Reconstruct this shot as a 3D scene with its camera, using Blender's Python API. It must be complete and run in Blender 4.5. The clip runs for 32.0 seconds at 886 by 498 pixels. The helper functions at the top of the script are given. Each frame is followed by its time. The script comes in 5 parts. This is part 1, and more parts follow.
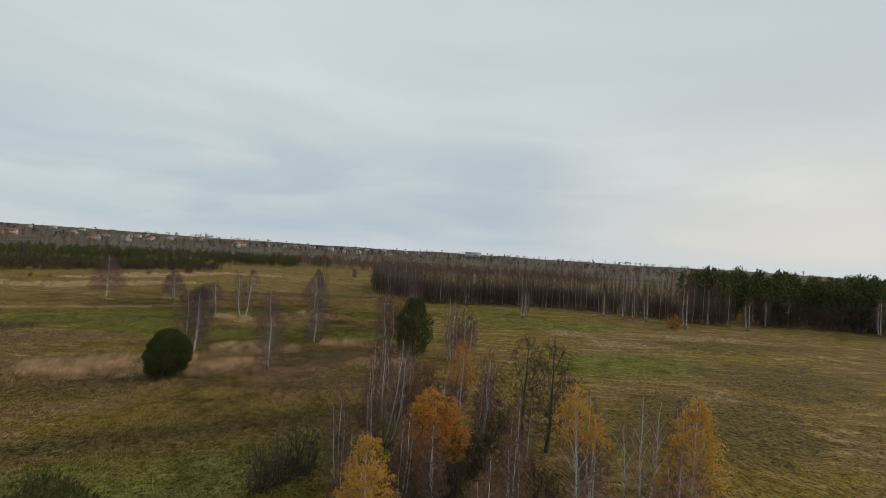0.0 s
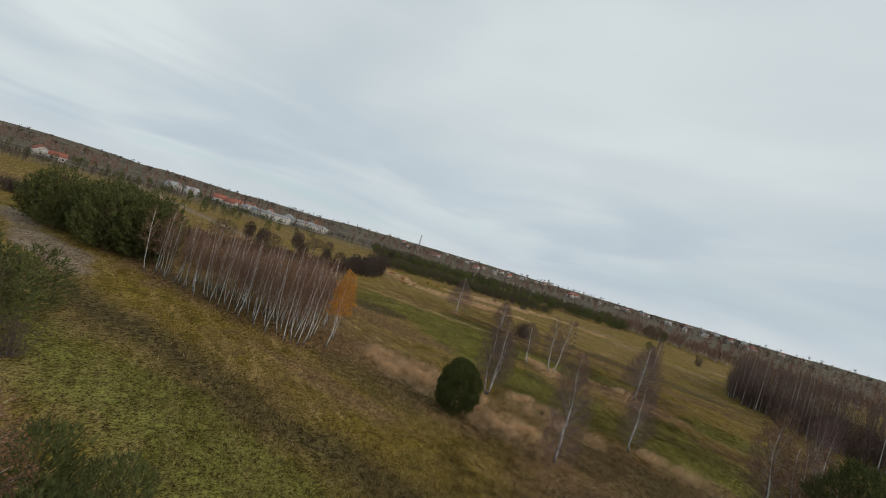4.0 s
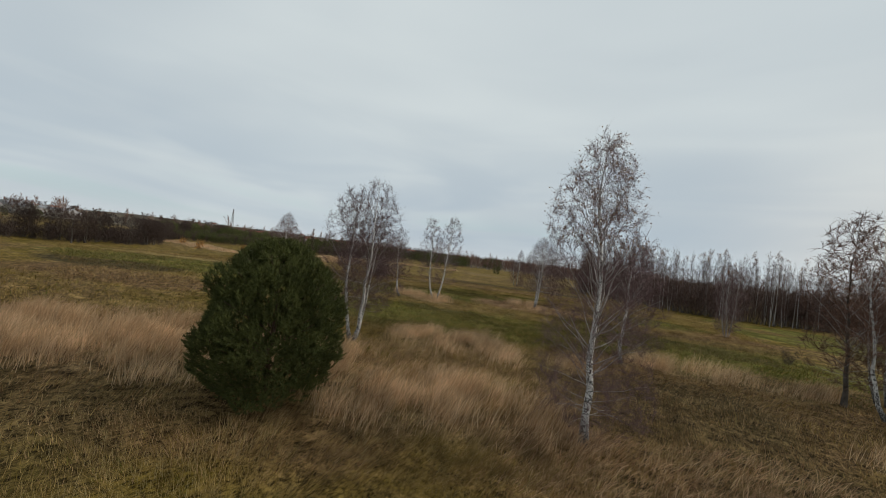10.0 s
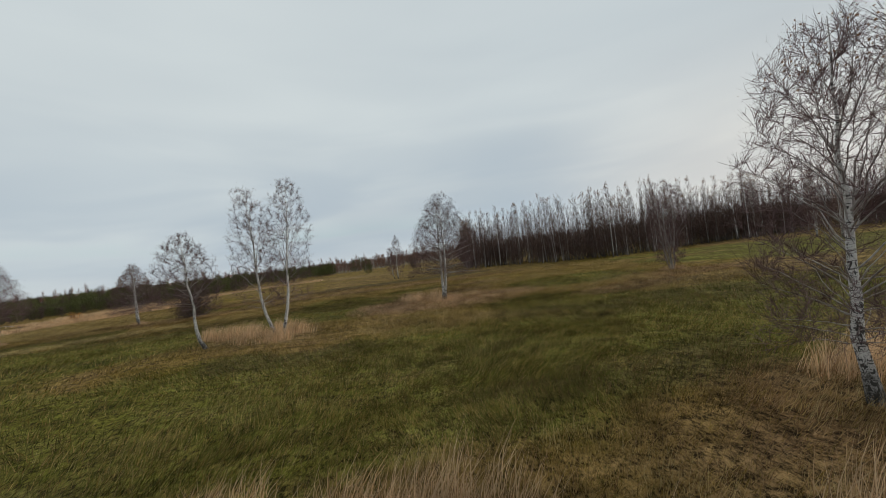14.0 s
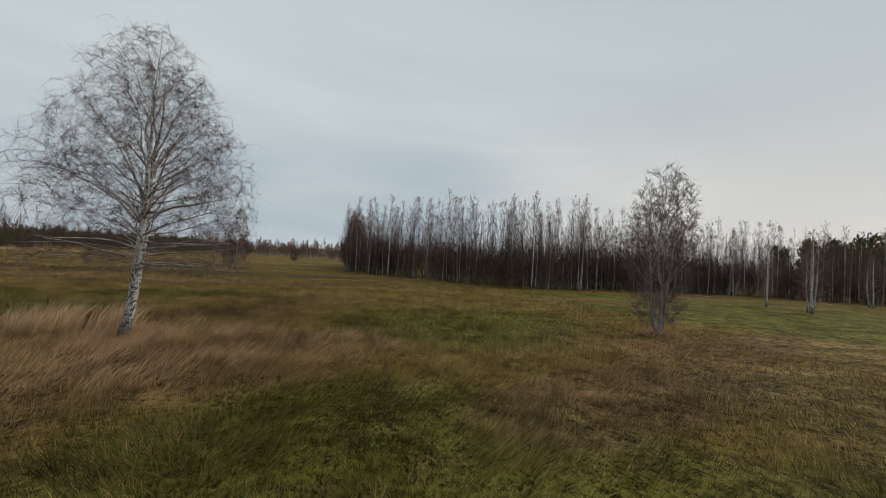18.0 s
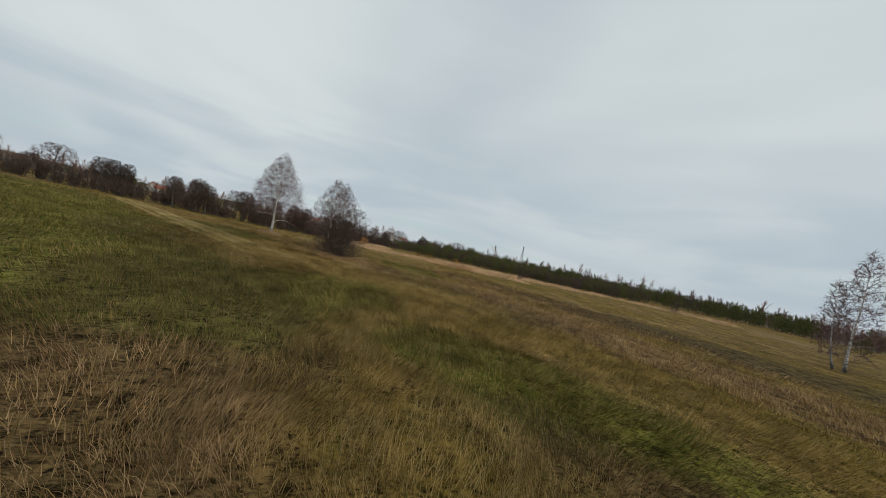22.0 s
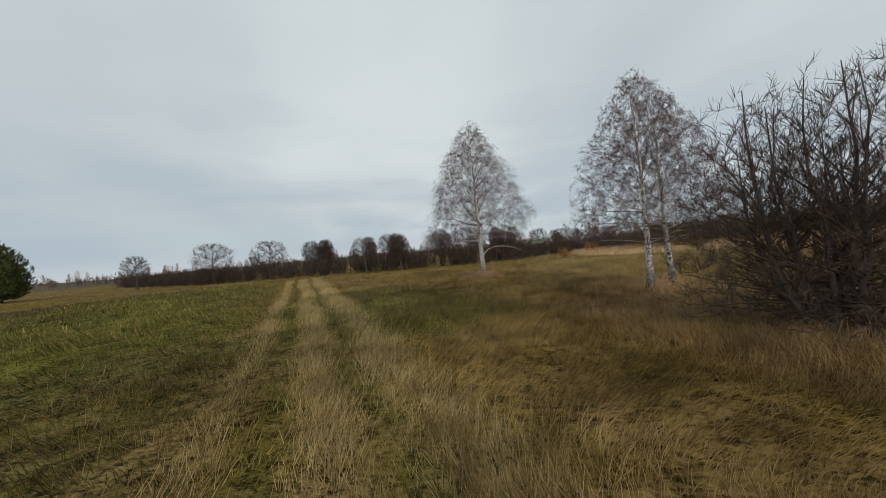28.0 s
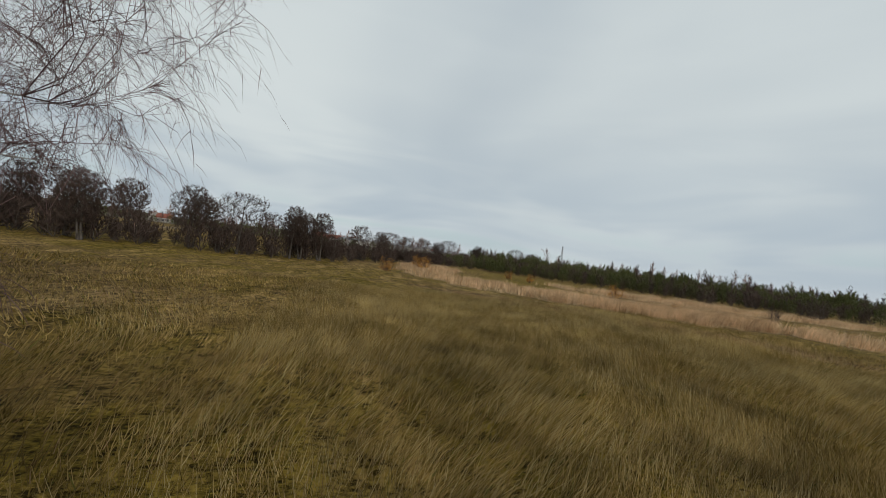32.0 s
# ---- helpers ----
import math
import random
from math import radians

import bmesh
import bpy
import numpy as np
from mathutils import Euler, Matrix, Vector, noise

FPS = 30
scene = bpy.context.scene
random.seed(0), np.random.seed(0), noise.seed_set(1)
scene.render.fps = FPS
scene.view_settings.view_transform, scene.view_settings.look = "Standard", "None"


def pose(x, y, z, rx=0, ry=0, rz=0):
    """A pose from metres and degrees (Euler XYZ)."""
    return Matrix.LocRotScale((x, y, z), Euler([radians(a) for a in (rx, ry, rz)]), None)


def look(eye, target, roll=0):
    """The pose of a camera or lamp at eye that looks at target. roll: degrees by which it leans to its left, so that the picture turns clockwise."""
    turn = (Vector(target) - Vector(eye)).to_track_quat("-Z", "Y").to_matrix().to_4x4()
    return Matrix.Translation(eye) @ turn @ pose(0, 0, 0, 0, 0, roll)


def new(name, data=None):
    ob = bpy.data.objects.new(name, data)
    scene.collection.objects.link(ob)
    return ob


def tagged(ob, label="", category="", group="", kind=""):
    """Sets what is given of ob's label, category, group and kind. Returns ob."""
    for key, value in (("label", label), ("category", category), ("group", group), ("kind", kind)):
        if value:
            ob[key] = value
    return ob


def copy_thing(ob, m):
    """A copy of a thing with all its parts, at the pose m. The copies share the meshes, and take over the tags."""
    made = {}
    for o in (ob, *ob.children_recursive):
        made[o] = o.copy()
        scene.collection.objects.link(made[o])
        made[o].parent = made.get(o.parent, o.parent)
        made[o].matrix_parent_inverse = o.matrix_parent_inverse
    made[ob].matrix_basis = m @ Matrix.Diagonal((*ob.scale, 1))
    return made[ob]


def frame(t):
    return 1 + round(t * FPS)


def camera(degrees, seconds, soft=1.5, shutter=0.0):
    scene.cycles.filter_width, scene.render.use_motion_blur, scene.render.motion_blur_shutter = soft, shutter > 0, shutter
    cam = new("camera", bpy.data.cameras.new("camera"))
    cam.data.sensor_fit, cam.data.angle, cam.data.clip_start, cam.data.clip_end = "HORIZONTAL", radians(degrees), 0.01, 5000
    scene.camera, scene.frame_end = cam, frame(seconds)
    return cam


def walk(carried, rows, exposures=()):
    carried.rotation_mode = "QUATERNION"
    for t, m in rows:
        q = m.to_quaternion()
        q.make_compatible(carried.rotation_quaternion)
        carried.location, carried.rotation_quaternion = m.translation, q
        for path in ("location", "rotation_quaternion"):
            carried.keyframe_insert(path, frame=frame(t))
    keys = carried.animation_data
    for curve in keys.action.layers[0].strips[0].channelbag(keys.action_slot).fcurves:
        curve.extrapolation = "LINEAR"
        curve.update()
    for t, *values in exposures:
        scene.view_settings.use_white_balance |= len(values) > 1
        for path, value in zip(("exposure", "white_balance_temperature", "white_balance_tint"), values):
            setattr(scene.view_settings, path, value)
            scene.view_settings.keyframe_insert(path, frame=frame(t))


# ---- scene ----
cam = camera(99.8, 32.0, 0.8)
PATH = [
    (0, (1.199, 0.073, 15.714), (1.102, 2.071, 15.74), 3.7),
    (0.5, (1.134, 2.285, 15.766), (0.829, 4.261, 15.789), 6.7),
    (1, (1.527, 3.896, 15.784), (0.911, 5.799, 15.807), 10.8),
    (1.5, (1.107, 5.701, 15.827), (0.189, 7.478, 15.845), 14.4),
    (2, (0.286, 7.278, 15.722), (-0.866, 8.912, 15.742), 16.1),
    (2.5, (-0.823, 8.947, 15.502), (-2.163, 10.431, 15.526), 17.6),
    (3, (-2.147, 10.593, 15.318), (-3.612, 11.955, 15.341), 18.2),
    (3.5, (-3.455, 11.946, 15.074), (-4.996, 13.221, 15.099), 17.9),
    (5.5, (-9.813, 17.579, 13.127), (-11.455, 18.721, 13.136), 11.0),
    (6, (-11.595, 18.676, 12.174), (-13.233, 19.823, 12.182), 7.9),
    (6.5, (-13.29, 19.89, 11.209), (-14.935, 21.027, 11.221), 9.0),
    (7, (-14.945, 21.184, 10.244), (-16.539, 22.391, 10.263), 8.8),
    (7.5, (-16.407, 22.658, 9.047), (-17.786, 24.106, 9.09), 1.8),
    (8, (-17.865, 24.325, 8.329), (-18.858, 26.061, 8.354), -6.4),
    (8.5, (-18.781, 25.879, 7.682), (-19.542, 27.729, 7.699), -4.6),
    (9, (-19.485, 28.003, 6.972), (-20.247, 29.853, 6.996), 2.2),
    (9.5, (-20.141, 30.144, 6.142), (-20.96, 31.968, 6.172), 6.2),
    (10, (-20.926, 32.252, 5.322), (-21.815, 34.044, 5.358), 6.9),
    (10.5, (-21.797, 34.212, 4.652), (-22.734, 35.979, 4.693), 5.6),
    (11, (-22.885, 36.234, 4.227), (-23.814, 38.004, 4.273), 2.9),
    (11.5, (-23.853, 37.999, 4.246), (-24.719, 39.802, 4.281), 0.5),
    (12, (-24.584, 39.738, 4.216), (-25.339, 41.59, 4.25), -1.9),
    (12.5, (-25.707, 42.454, 4.097), (-26.341, 44.351, 4.13), -2.7),
    (13, (-26.472, 44.746, 4.011), (-26.992, 46.676, 4.042), -3.2),
    (13.5, (-27.156, 47.178, 3.952), (-27.532, 49.143, 3.98), -4.8),
    (14, (-27.743, 49.734, 3.86), (-27.948, 51.723, 3.886), -7.0),
    (14.5, (-28.053, 52.4, 3.676), (-28.078, 54.399, 3.701), -8.9),
    (15, (-28.202, 54.794, 3.767), (-28.038, 56.787, 3.783), -10.4),
    (15.5, (-28.217, 57.535, 3.632), (-27.87, 59.505, 3.649), -10.5),
    (17.5, (-24.119, 67.869, 2.936), (-23.727, 69.83, 2.991), 1.9),
    (18, (-23.279, 70.898, 2.779), (-23.016, 72.88, 2.84), 3.5),
    (18.5, (-22.72, 73.882, 2.652), (-22.691, 75.881, 2.717), 5.7),
    (19, (-23.05, 77.231, 2.461), (-23.401, 79.199, 2.532), 9.9),
    (19.5, (-23.467, 80.015, 2.382), (-24.201, 81.874, 2.447), 11.1),
    (20, (-24.087, 82.576, 2.326), (-25.08, 84.311, 2.382), 8.1),
    (20.5, (-25.086, 85.48, 2.34), (-26.299, 87.069, 2.388), 5.7),
    (21, (-25.538, 88.131, 2.323), (-27.012, 89.482, 2.361), 6.8),
    (21.5, (-27.275, 90.027, 2.362), (-29.006, 91.029, 2.387), 10.5),
    (22, (-29.225, 91.392, 2.253), (-31.129, 92.005, 2.264), 12.2),
    (22.5, (-31.123, 92.625, 2.06), (-33.114, 92.815, 2.07), 13.2),
    (23, (-32.735, 93.549, 2.23), (-34.72, 93.309, 2.218), 14.1),
    (23.5, (-34.098, 94.131, 2.431), (-36.012, 93.553, 2.402), 11.4),
    (24, (-36.532, 94.018, 2.373), (-38.344, 93.172, 2.346), 9.3),
    (24.5, (-39.008, 93.493, 2.318), (-40.68, 92.397, 2.293), 8.4),
    (26.5, (-49.334, 89.961, 1.703), (-50.946, 88.777, 1.712), 1.8),
    (27, (-51.7, 88.884, 1.631), (-53.46, 87.935, 1.642), -3.1),
    (27.5, (-54.086, 87.963, 1.625), (-55.971, 87.295, 1.64), -4.7),
    (28, (-56.66, 87.482, 1.618), (-58.621, 87.086, 1.638), -5.0),
    (28.5, (-59.105, 87.217, 1.61), (-61.099, 87.062, 1.634), -4.5),
    (29, (-61.63, 87.286, 1.6), (-63.629, 87.238, 1.627), -1.8),
    (29.5, (-64.203, 87.491, 1.562), (-66.202, 87.517, 1.596), 1.0),
    (30, (-66.809, 87.803, 1.544), (-68.797, 88.015, 1.581), -1.2),
    (30.5, (-69.828, 88.171, 1.569), (-71.782, 88.595, 1.606), -3.7),
    (31, (-72.645, 88.823, 1.612), (-74.577, 89.339, 1.65), -1.3),
    (31.5, (-75.618, 89.114, 1.702), (-77.549, 89.63, 1.74), 3.9),
    (32, (-78.726, 89.846, 1.941), (-80.66, 90.354, 1.975), 7.4),
]
walk(cam, [(t, look(eye, target, roll)) for t, eye, target, roll in PATH], [(0.0, 0.0), (3.0, 0.08), (6.0, 0.05), (9.0, 0.0), (15.5, -0.04), (17.5, -0.16), (18.2, -0.04), (19.0, 0.04), (21.0, -0.03), (24.5, -0.02), (26.5, 0.10), (28.0, -0.03), (29.5, -0.05), (31.0, 0.0), (32.0, -0.06)])

# ---- sky and sun ----
SUN_AZ, SUN_EL = 64.0, 14.0
world = bpy.data.worlds.new("overcast_sky")
scene.world = world
world.use_nodes = True


class Nodes:
    """A small writer of node trees."""

    def __init__(self, tree):
        self.tree = tree
        tree.nodes.clear()

    def add(self, kind, values=(), **props):
        n = self.tree.nodes.new(kind)
        if "operation" in props:
            n.operation = props["operation"]
        if "use_clamp" in props:
            n.use_clamp = props["use_clamp"]
        if "data_type" in props:
            n.data_type = props["data_type"]
        if "blend_type" in props:
            n.blend_type = props["blend_type"]
        if "interpolation_type" in props:
            n.interpolation_type = props["interpolation_type"]
        if "attribute_name" in props:
            n.attribute_name = props["attribute_name"]
        for key, value in dict(values).items():
            if isinstance(value, bpy.types.NodeSocket):
                self.tree.links.new(value, n.inputs[key])
            else:
                n.inputs[key].default_value = value
        return n

    def math(self, op, a, b=0.0, clamp=False):
        return self.add("ShaderNodeMath", {0: a, 1: b}, operation=op, use_clamp=clamp).outputs[0]

    def mix(self, fac, a, b, blend="MIX"):
        n = self.add("ShaderNodeMix", data_type="RGBA", blend_type=blend)
        for sock, value in ((n.inputs["Factor"], fac), (n.inputs[6], a), (n.inputs[7], b)):
            if isinstance(value, bpy.types.NodeSocket):
                self.tree.links.new(value, sock)
            else:
                sock.default_value = value if isinstance(value, float) else (*value, 1.0)[:4]
        return n.outputs[2]

    def ramp(self, fac, lo, hi):
        return self.add("ShaderNodeMapRange", {"Value": fac, "From Min": lo, "From Max": hi}, interpolation_type="SMOOTHSTEP").outputs[0]

    def noise(self, vec, scale, detail=4.0, rough=0.55, distortion=0.0):
        return self.add("ShaderNodeTexNoise", {"Vector": vec, "Scale": scale, "Detail": detail, "Roughness": rough, "Distortion": distortion}).outputs[0]

    def scaled(self, vec, sc, rot=(0, 0, 0)):
        return self.add("ShaderNodeMapping", {"Vector": vec, "Scale": sc, "Rotation": rot}).outputs[0]


def build_sky():
    w = Nodes(world.node_tree)
    sky = w.add("ShaderNodeTexSky")
    sky.sky_type, sky.sun_disc, sky.air_density, sky.dust_density = "NISHITA", False, 1.2, 2.0
    sky.sun_elevation, sky.sun_rotation = radians(SUN_EL), radians(SUN_AZ)
    way = w.add("ShaderNodeTexCoord").outputs["Generated"]
    xyz = w.add("ShaderNodeSeparateXYZ", {0: way}).outputs
    up = w.math("ADD", w.math("ABSOLUTE", xyz[2]), 0.30)
    flat = w.add("ShaderNodeCombineXYZ", {0: w.math("DIVIDE", xyz[0], up), 1: w.math("DIVIDE", xyz[1], up), 2: 0.0}).outputs[0]
    broad = w.noise(w.scaled(flat, (0.7, 1.0, 1.0), (0, 0, radians(-38))), 0.75, 3.0, 0.42, 0.5)
    fine = w.noise(w.scaled(way, (1.0, 1.0, 5.0)), 1.9, 3.0, 0.48, 0.5)
    body = w.math("ADD", w.math("MULTIPLY", broad, 0.9), w.math("MULTIPLY", fine, 0.10))
    thick = w.mix(w.ramp(body, 0.30, 0.68), (0.445, 0.505, 0.545), (0.605, 0.658, 0.665))
    low = w.math("MULTIPLY", w.ramp(xyz[2], 0.42, 0.05), w.ramp(fine, 0.70, 0.38))
    dim = w.mix(w.math("MULTIPLY", low, 0.9), thick, (0.395, 0.468, 0.530))
    blue = w.mix(0.25, (0.42, 0.58, 0.64), w.mix(1.0, sky.outputs[0], (0.07, 0.07, 0.07), "MULTIPLY"))
    gap = w.math("MULTIPLY", w.ramp(fine, 0.55, 0.66), w.ramp(xyz[2], 0.14, 0.05))
    west = w.ramp(xyz[0], 0.25, -0.3)
    cover_ = w.mix(w.math("MULTIPLY", w.math("MULTIPLY", gap, west), 0.5), dim, blue)
    toward = w.add("ShaderNodeVectorMath", {0: way, 1: (math.sin(radians(SUN_AZ)), math.cos(radians(SUN_AZ)), 0.1)}, operation="DOT_PRODUCT").outputs["Value"]
    glow = w.math("MULTIPLY", w.ramp(toward, 0.5, 1.0), w.ramp(xyz[2], 0.5, 0.0))
    warm = w.mix(w.math("MULTIPLY", glow, 0.7), cover_, (0.76, 0.70, 0.62))
    haze = w.mix(w.math("MULTIPLY", w.ramp(xyz[2], 0.06, 0.0), 0.7), warm, (0.54, 0.58, 0.60))
    bg = w.add("ShaderNodeBackground", {"Color": haze, "Strength": 1.10})
    out = w.add("ShaderNodeOutputWorld")
    w.tree.links.new(bg.outputs[0], out.inputs[0])


build_sky()
sun_data = bpy.data.lights.new("sun", "SUN")
sun_data.energy, sun_data.angle, sun_data.color = 1.5, radians(26), (1.0, 0.93, 0.82)
sun_ob = new("sun", sun_data)
a, e = radians(SUN_AZ), radians(SUN_EL + 12)
sun_ob.matrix_world = look((200 * math.sin(a) * math.cos(e), 200 * math.cos(a) * math.cos(e), 200 * math.sin(e)), (0, 0, 0))


# ---- materials ----
def material(name, rough=0.9, spec=0.15):
    m = bpy.data.materials.new(name)
    m.use_nodes = True
    w = Nodes(m.node_tree)
    shader = w.add("ShaderNodeBsdfPrincipled", {"Roughness": rough, "Specular IOR Level": spec})
    out = w.add("ShaderNodeOutputMaterial")
    w.tree.links.new(shader.outputs[0], out.inputs[0])
    return m, w, shader


def join_color(w, shader, color, bump=None, strength=0.3, distance=0.02):
    w.tree.links.new(color, shader.inputs["Base Color"])
    if bump is not None:
        b = w.add("ShaderNodeBump", {"Height": bump, "Strength": strength, "Distance": distance})
        w.tree.links.new(b.outputs[0], shader.inputs["Normal"])


def grain_material(name, dark, light, scale=4.0, stretch=(1, 1, 1), rough=0.9, island=0.0, bump=0.3, tint=None, per_object=0.0):
    """A two-scale mottled surface between two colours, varied from piece to piece."""
    m, w, s = material(name, rough)
    co = w.add("ShaderNodeTexCoord").outputs["Object"]
    n1 = w.noise(w.scaled(co, stretch), scale, 4.0)
    n2 = w.noise(co, scale * 7, 3.0)
    f = w.math("ADD", w.math("MULTIPLY", n1, 0.65), w.math("MULTIPLY", n2, 0.35))
    c = w.mix(w.ramp(f, 0.36, 0.64), dark, light)
    if island:
        r = w.add("ShaderNodeNewGeometry").outputs["Random Per Island"]
        c = w.mix(w.math("MULTIPLY", r, island), c, tint or light)
        v = w.math("ADD", w.math("MULTIPLY", w.math("FRACT", w.math("MULTIPLY", r, 7.31)), 0.5), 0.72)
        c = w.mix(1.0, c, w.add("ShaderNodeCombineColor", {0: v, 1: v, 2: v}).outputs[0], "MULTIPLY")
    if per_object:
        r = w.add("ShaderNodeObjectInfo").outputs["Random"]
        v = w.math("ADD", w.math("MULTIPLY", r, per_object), 1.0 - per_object / 2)
        c = w.mix(1.0, c, w.add("ShaderNodeCombineColor", {0: v, 1: v, 2: v}).outputs[0], "MULTIPLY")
    join_color(w, s, c, f, bump)
    return m


def birch_bark(name, foot=1.05):
    """White papery bark with black cross bands, diamond scars and a dark corky foot."""
    m, w, s = material(name, 0.75)
    co = w.add("ShaderNodeTexCoord").outputs["Object"]
    z = w.add("ShaderNodeSeparateXYZ", {0: co}).outputs[2]
    band = w.noise(w.scaled(co, (3.0, 3.0, 15.0)), 2.6, 4.0, 0.6)
    scar = w.noise(w.scaled(co, (6.0, 6.0, 3.6)), 2.3, 3.0, 0.6, 0.8)
    edge = w.math("ADD", z, w.math("MULTIPLY", w.math("SUBTRACT", scar, 0.5), 2.6))
    corky = w.ramp(edge, foot, foot - 1.1)
    aged = w.math("MULTIPLY", w.ramp(z, 4.0, 0.3), 0.06)
    mark = w.math("MAXIMUM", w.ramp(w.math("ADD", band, w.math("MULTIPLY", aged, 0.5)), 0.585, 0.62), w.ramp(w.math("ADD", scar, aged), 0.575, 0.605))
    crack = w.ramp(w.noise(w.scaled(co, (1, 1, 0.35)), 9.0, 4.0, 0.7), 0.40, 0.56)
    pale = w.mix(w.noise(co, 2.3, 4.0), (0.50, 0.47, 0.44), (0.84, 0.82, 0.79))
    c = w.mix(w.math("MULTIPLY", mark, 0.94), pale, (0.030, 0.027, 0.025))
    c = w.mix(w.math("MULTIPLY", corky, w.math("ADD", w.math("MULTIPLY", crack, 0.3), 0.7)), c, (0.030, 0.026, 0.022))
    join_color(w, s, c, w.math("SUBTRACT", crack, mark), 0.5, 0.02)
    return m


def meadow_ground():
    """Late-autumn meadow: olive, straw and rust by patches of the plan, with tussocks and thatch whose hollows are
    shaded in the colour.
    """
    m, w, s = material("meadow_turf", 0.95, 0.05)
    co = w.add("ShaderNodeTexCoord").outputs["Object"]
    cov = w.add("ShaderNodeSeparateColor", {0: w.add("ShaderNodeAttribute", attribute_name="cover").outputs[0]}).outputs
    bare = w.add("ShaderNodeSeparateColor", {0: w.add("ShaderNodeAttribute", attribute_name="bare").outputs[0]}).outputs
    big = w.noise(co, 0.045, 5.0, 0.55)
    mid = w.noise(co, 0.35, 5.0, 0.6, 0.5)
    mown = w.noise(w.scaled(co, (0.22, 0.9, 1.0), (0, 0, radians(-18))), 0.8, 5.0, 0.65)
    tus = w.noise(co, 1.7, 6.0, 0.72)
    thatch = w.noise(w.scaled(co, (1.0, 0.45, 1.0), (0, 0, radians(25))), 19.0, 3.0, 0.75)
    olive = w.mix(w.ramp(mid, 0.3, 0.7), (0.096, 0.068, 0.012), (0.240, 0.166, 0.032))
    tan = w.mix(w.ramp(mown, 0.35, 0.65), (0.155, 0.092, 0.032), (0.370, 0.244, 0.098))
    c = w.mix(w.ramp(w.math("ADD", w.math("MULTIPLY", big, 0.5), w.math("MULTIPLY", mown, 0.5)), 0.44, 0.64), olive, tan)
    patch = w.ramp(w.math("ADD", mid, w.math("MULTIPLY", big, 0.6)), 0.74, 0.90)
    c = w.mix(w.math("MULTIPLY", patch, 0.6), c, (0.125, 0.078, 0.038))
    lush = w.mix(w.ramp(mid, 0.35, 0.65), (0.060, 0.070, 0.010), (0.150, 0.158, 0.028))
    c = w.mix(w.math("MULTIPLY", cov[1], w.math("ADD", w.math("MULTIPLY", w.ramp(tus, 0.3, 0.6), 0.5), 0.45)), c, lush)
    rust = w.mix(w.ramp(tus, 0.3, 0.7), (0.092, 0.050, 0.024), (0.215, 0.130, 0.066))
    c = w.mix(w.math("MULTIPLY", cov[2], w.math("ADD", w.math("MULTIPLY", mid, 0.6), 0.4), True), c, rust)
    straw = w.mix(w.ramp(tus, 0.3, 0.7), (0.13, 0.085, 0.040), (0.31, 0.220, 0.112))
    c = w.mix(cov[0], c, straw)
    sand = w.mix(w.ramp(mid, 0.3, 0.7), (0.17, 0.125, 0.082), (0.27, 0.205, 0.145))
    c = w.mix(bare[0], c, sand)
    c = w.mix(bare[1], c, w.mix(w.ramp(tus, 0.3, 0.7), (0.052, 0.038, 0.016), (0.105, 0.078, 0.032)))
    c = w.mix(bare[2], c, w.mix(w.ramp(w.noise(co, 0.02, 6.0, 0.7), 0.42, 0.58), (0.066, 0.055, 0.044), (0.15, 0.122, 0.080)))
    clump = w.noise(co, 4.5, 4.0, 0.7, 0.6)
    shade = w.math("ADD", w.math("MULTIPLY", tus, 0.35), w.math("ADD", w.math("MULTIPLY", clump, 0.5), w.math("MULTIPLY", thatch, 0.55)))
    # thatch tone, plus shade of the low hollows, multiplied into the colour
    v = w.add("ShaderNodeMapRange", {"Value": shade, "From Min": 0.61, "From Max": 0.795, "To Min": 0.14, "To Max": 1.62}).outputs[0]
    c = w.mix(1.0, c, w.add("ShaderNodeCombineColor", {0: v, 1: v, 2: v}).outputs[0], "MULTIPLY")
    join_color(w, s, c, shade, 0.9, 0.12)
    return m


def blade_material(name, a, b, c3, lo=0.2, hi=1.25):
    m, w, s = material(name, 0.8, 0.2)
    r = w.add("ShaderNodeNewGeometry").outputs["Random Per Island"]
    co = w.add("ShaderNodeTexCoord").outputs["Object"]
    c = w.mix(w.ramp(r, 0.15, 0.6), a, b)
    c = w.mix(w.ramp(w.math("ADD", w.math("FRACT", w.math("MULTIPLY", r, 9.7)), w.noise(co, 0.5, 3.0)), 0.75, 1.30), c, c3)
    lump = w.math("ADD", w.math("MULTIPLY", w.noise(co, 1.15, 4.0, 0.6), 0.65), w.math("MULTIPLY", w.noise(co, 0.21, 3.0), 0.35))
    v = w.add("ShaderNodeMapRange", {"Value": lump, "From Min": 0.34, "From Max": 0.66, "To Min": lo, "To Max": hi}).outputs[0]
    c = w.mix(1.0, c, w.add("ShaderNodeCombineColor", {0: v, 1: v, 2: v}).outputs[0], "MULTIPLY")
    join_color(w, s, c)
    thin = w.add("ShaderNodeBsdfTranslucent", {"Color": c})
    both = w.add("ShaderNodeMixShader", {0: 0.35, 1: s.outputs[0], 2: thin.outputs[0]})
    w.tree.links.new(both.outputs[0], w.tree.nodes["Material Output"].inputs[0])
    return m


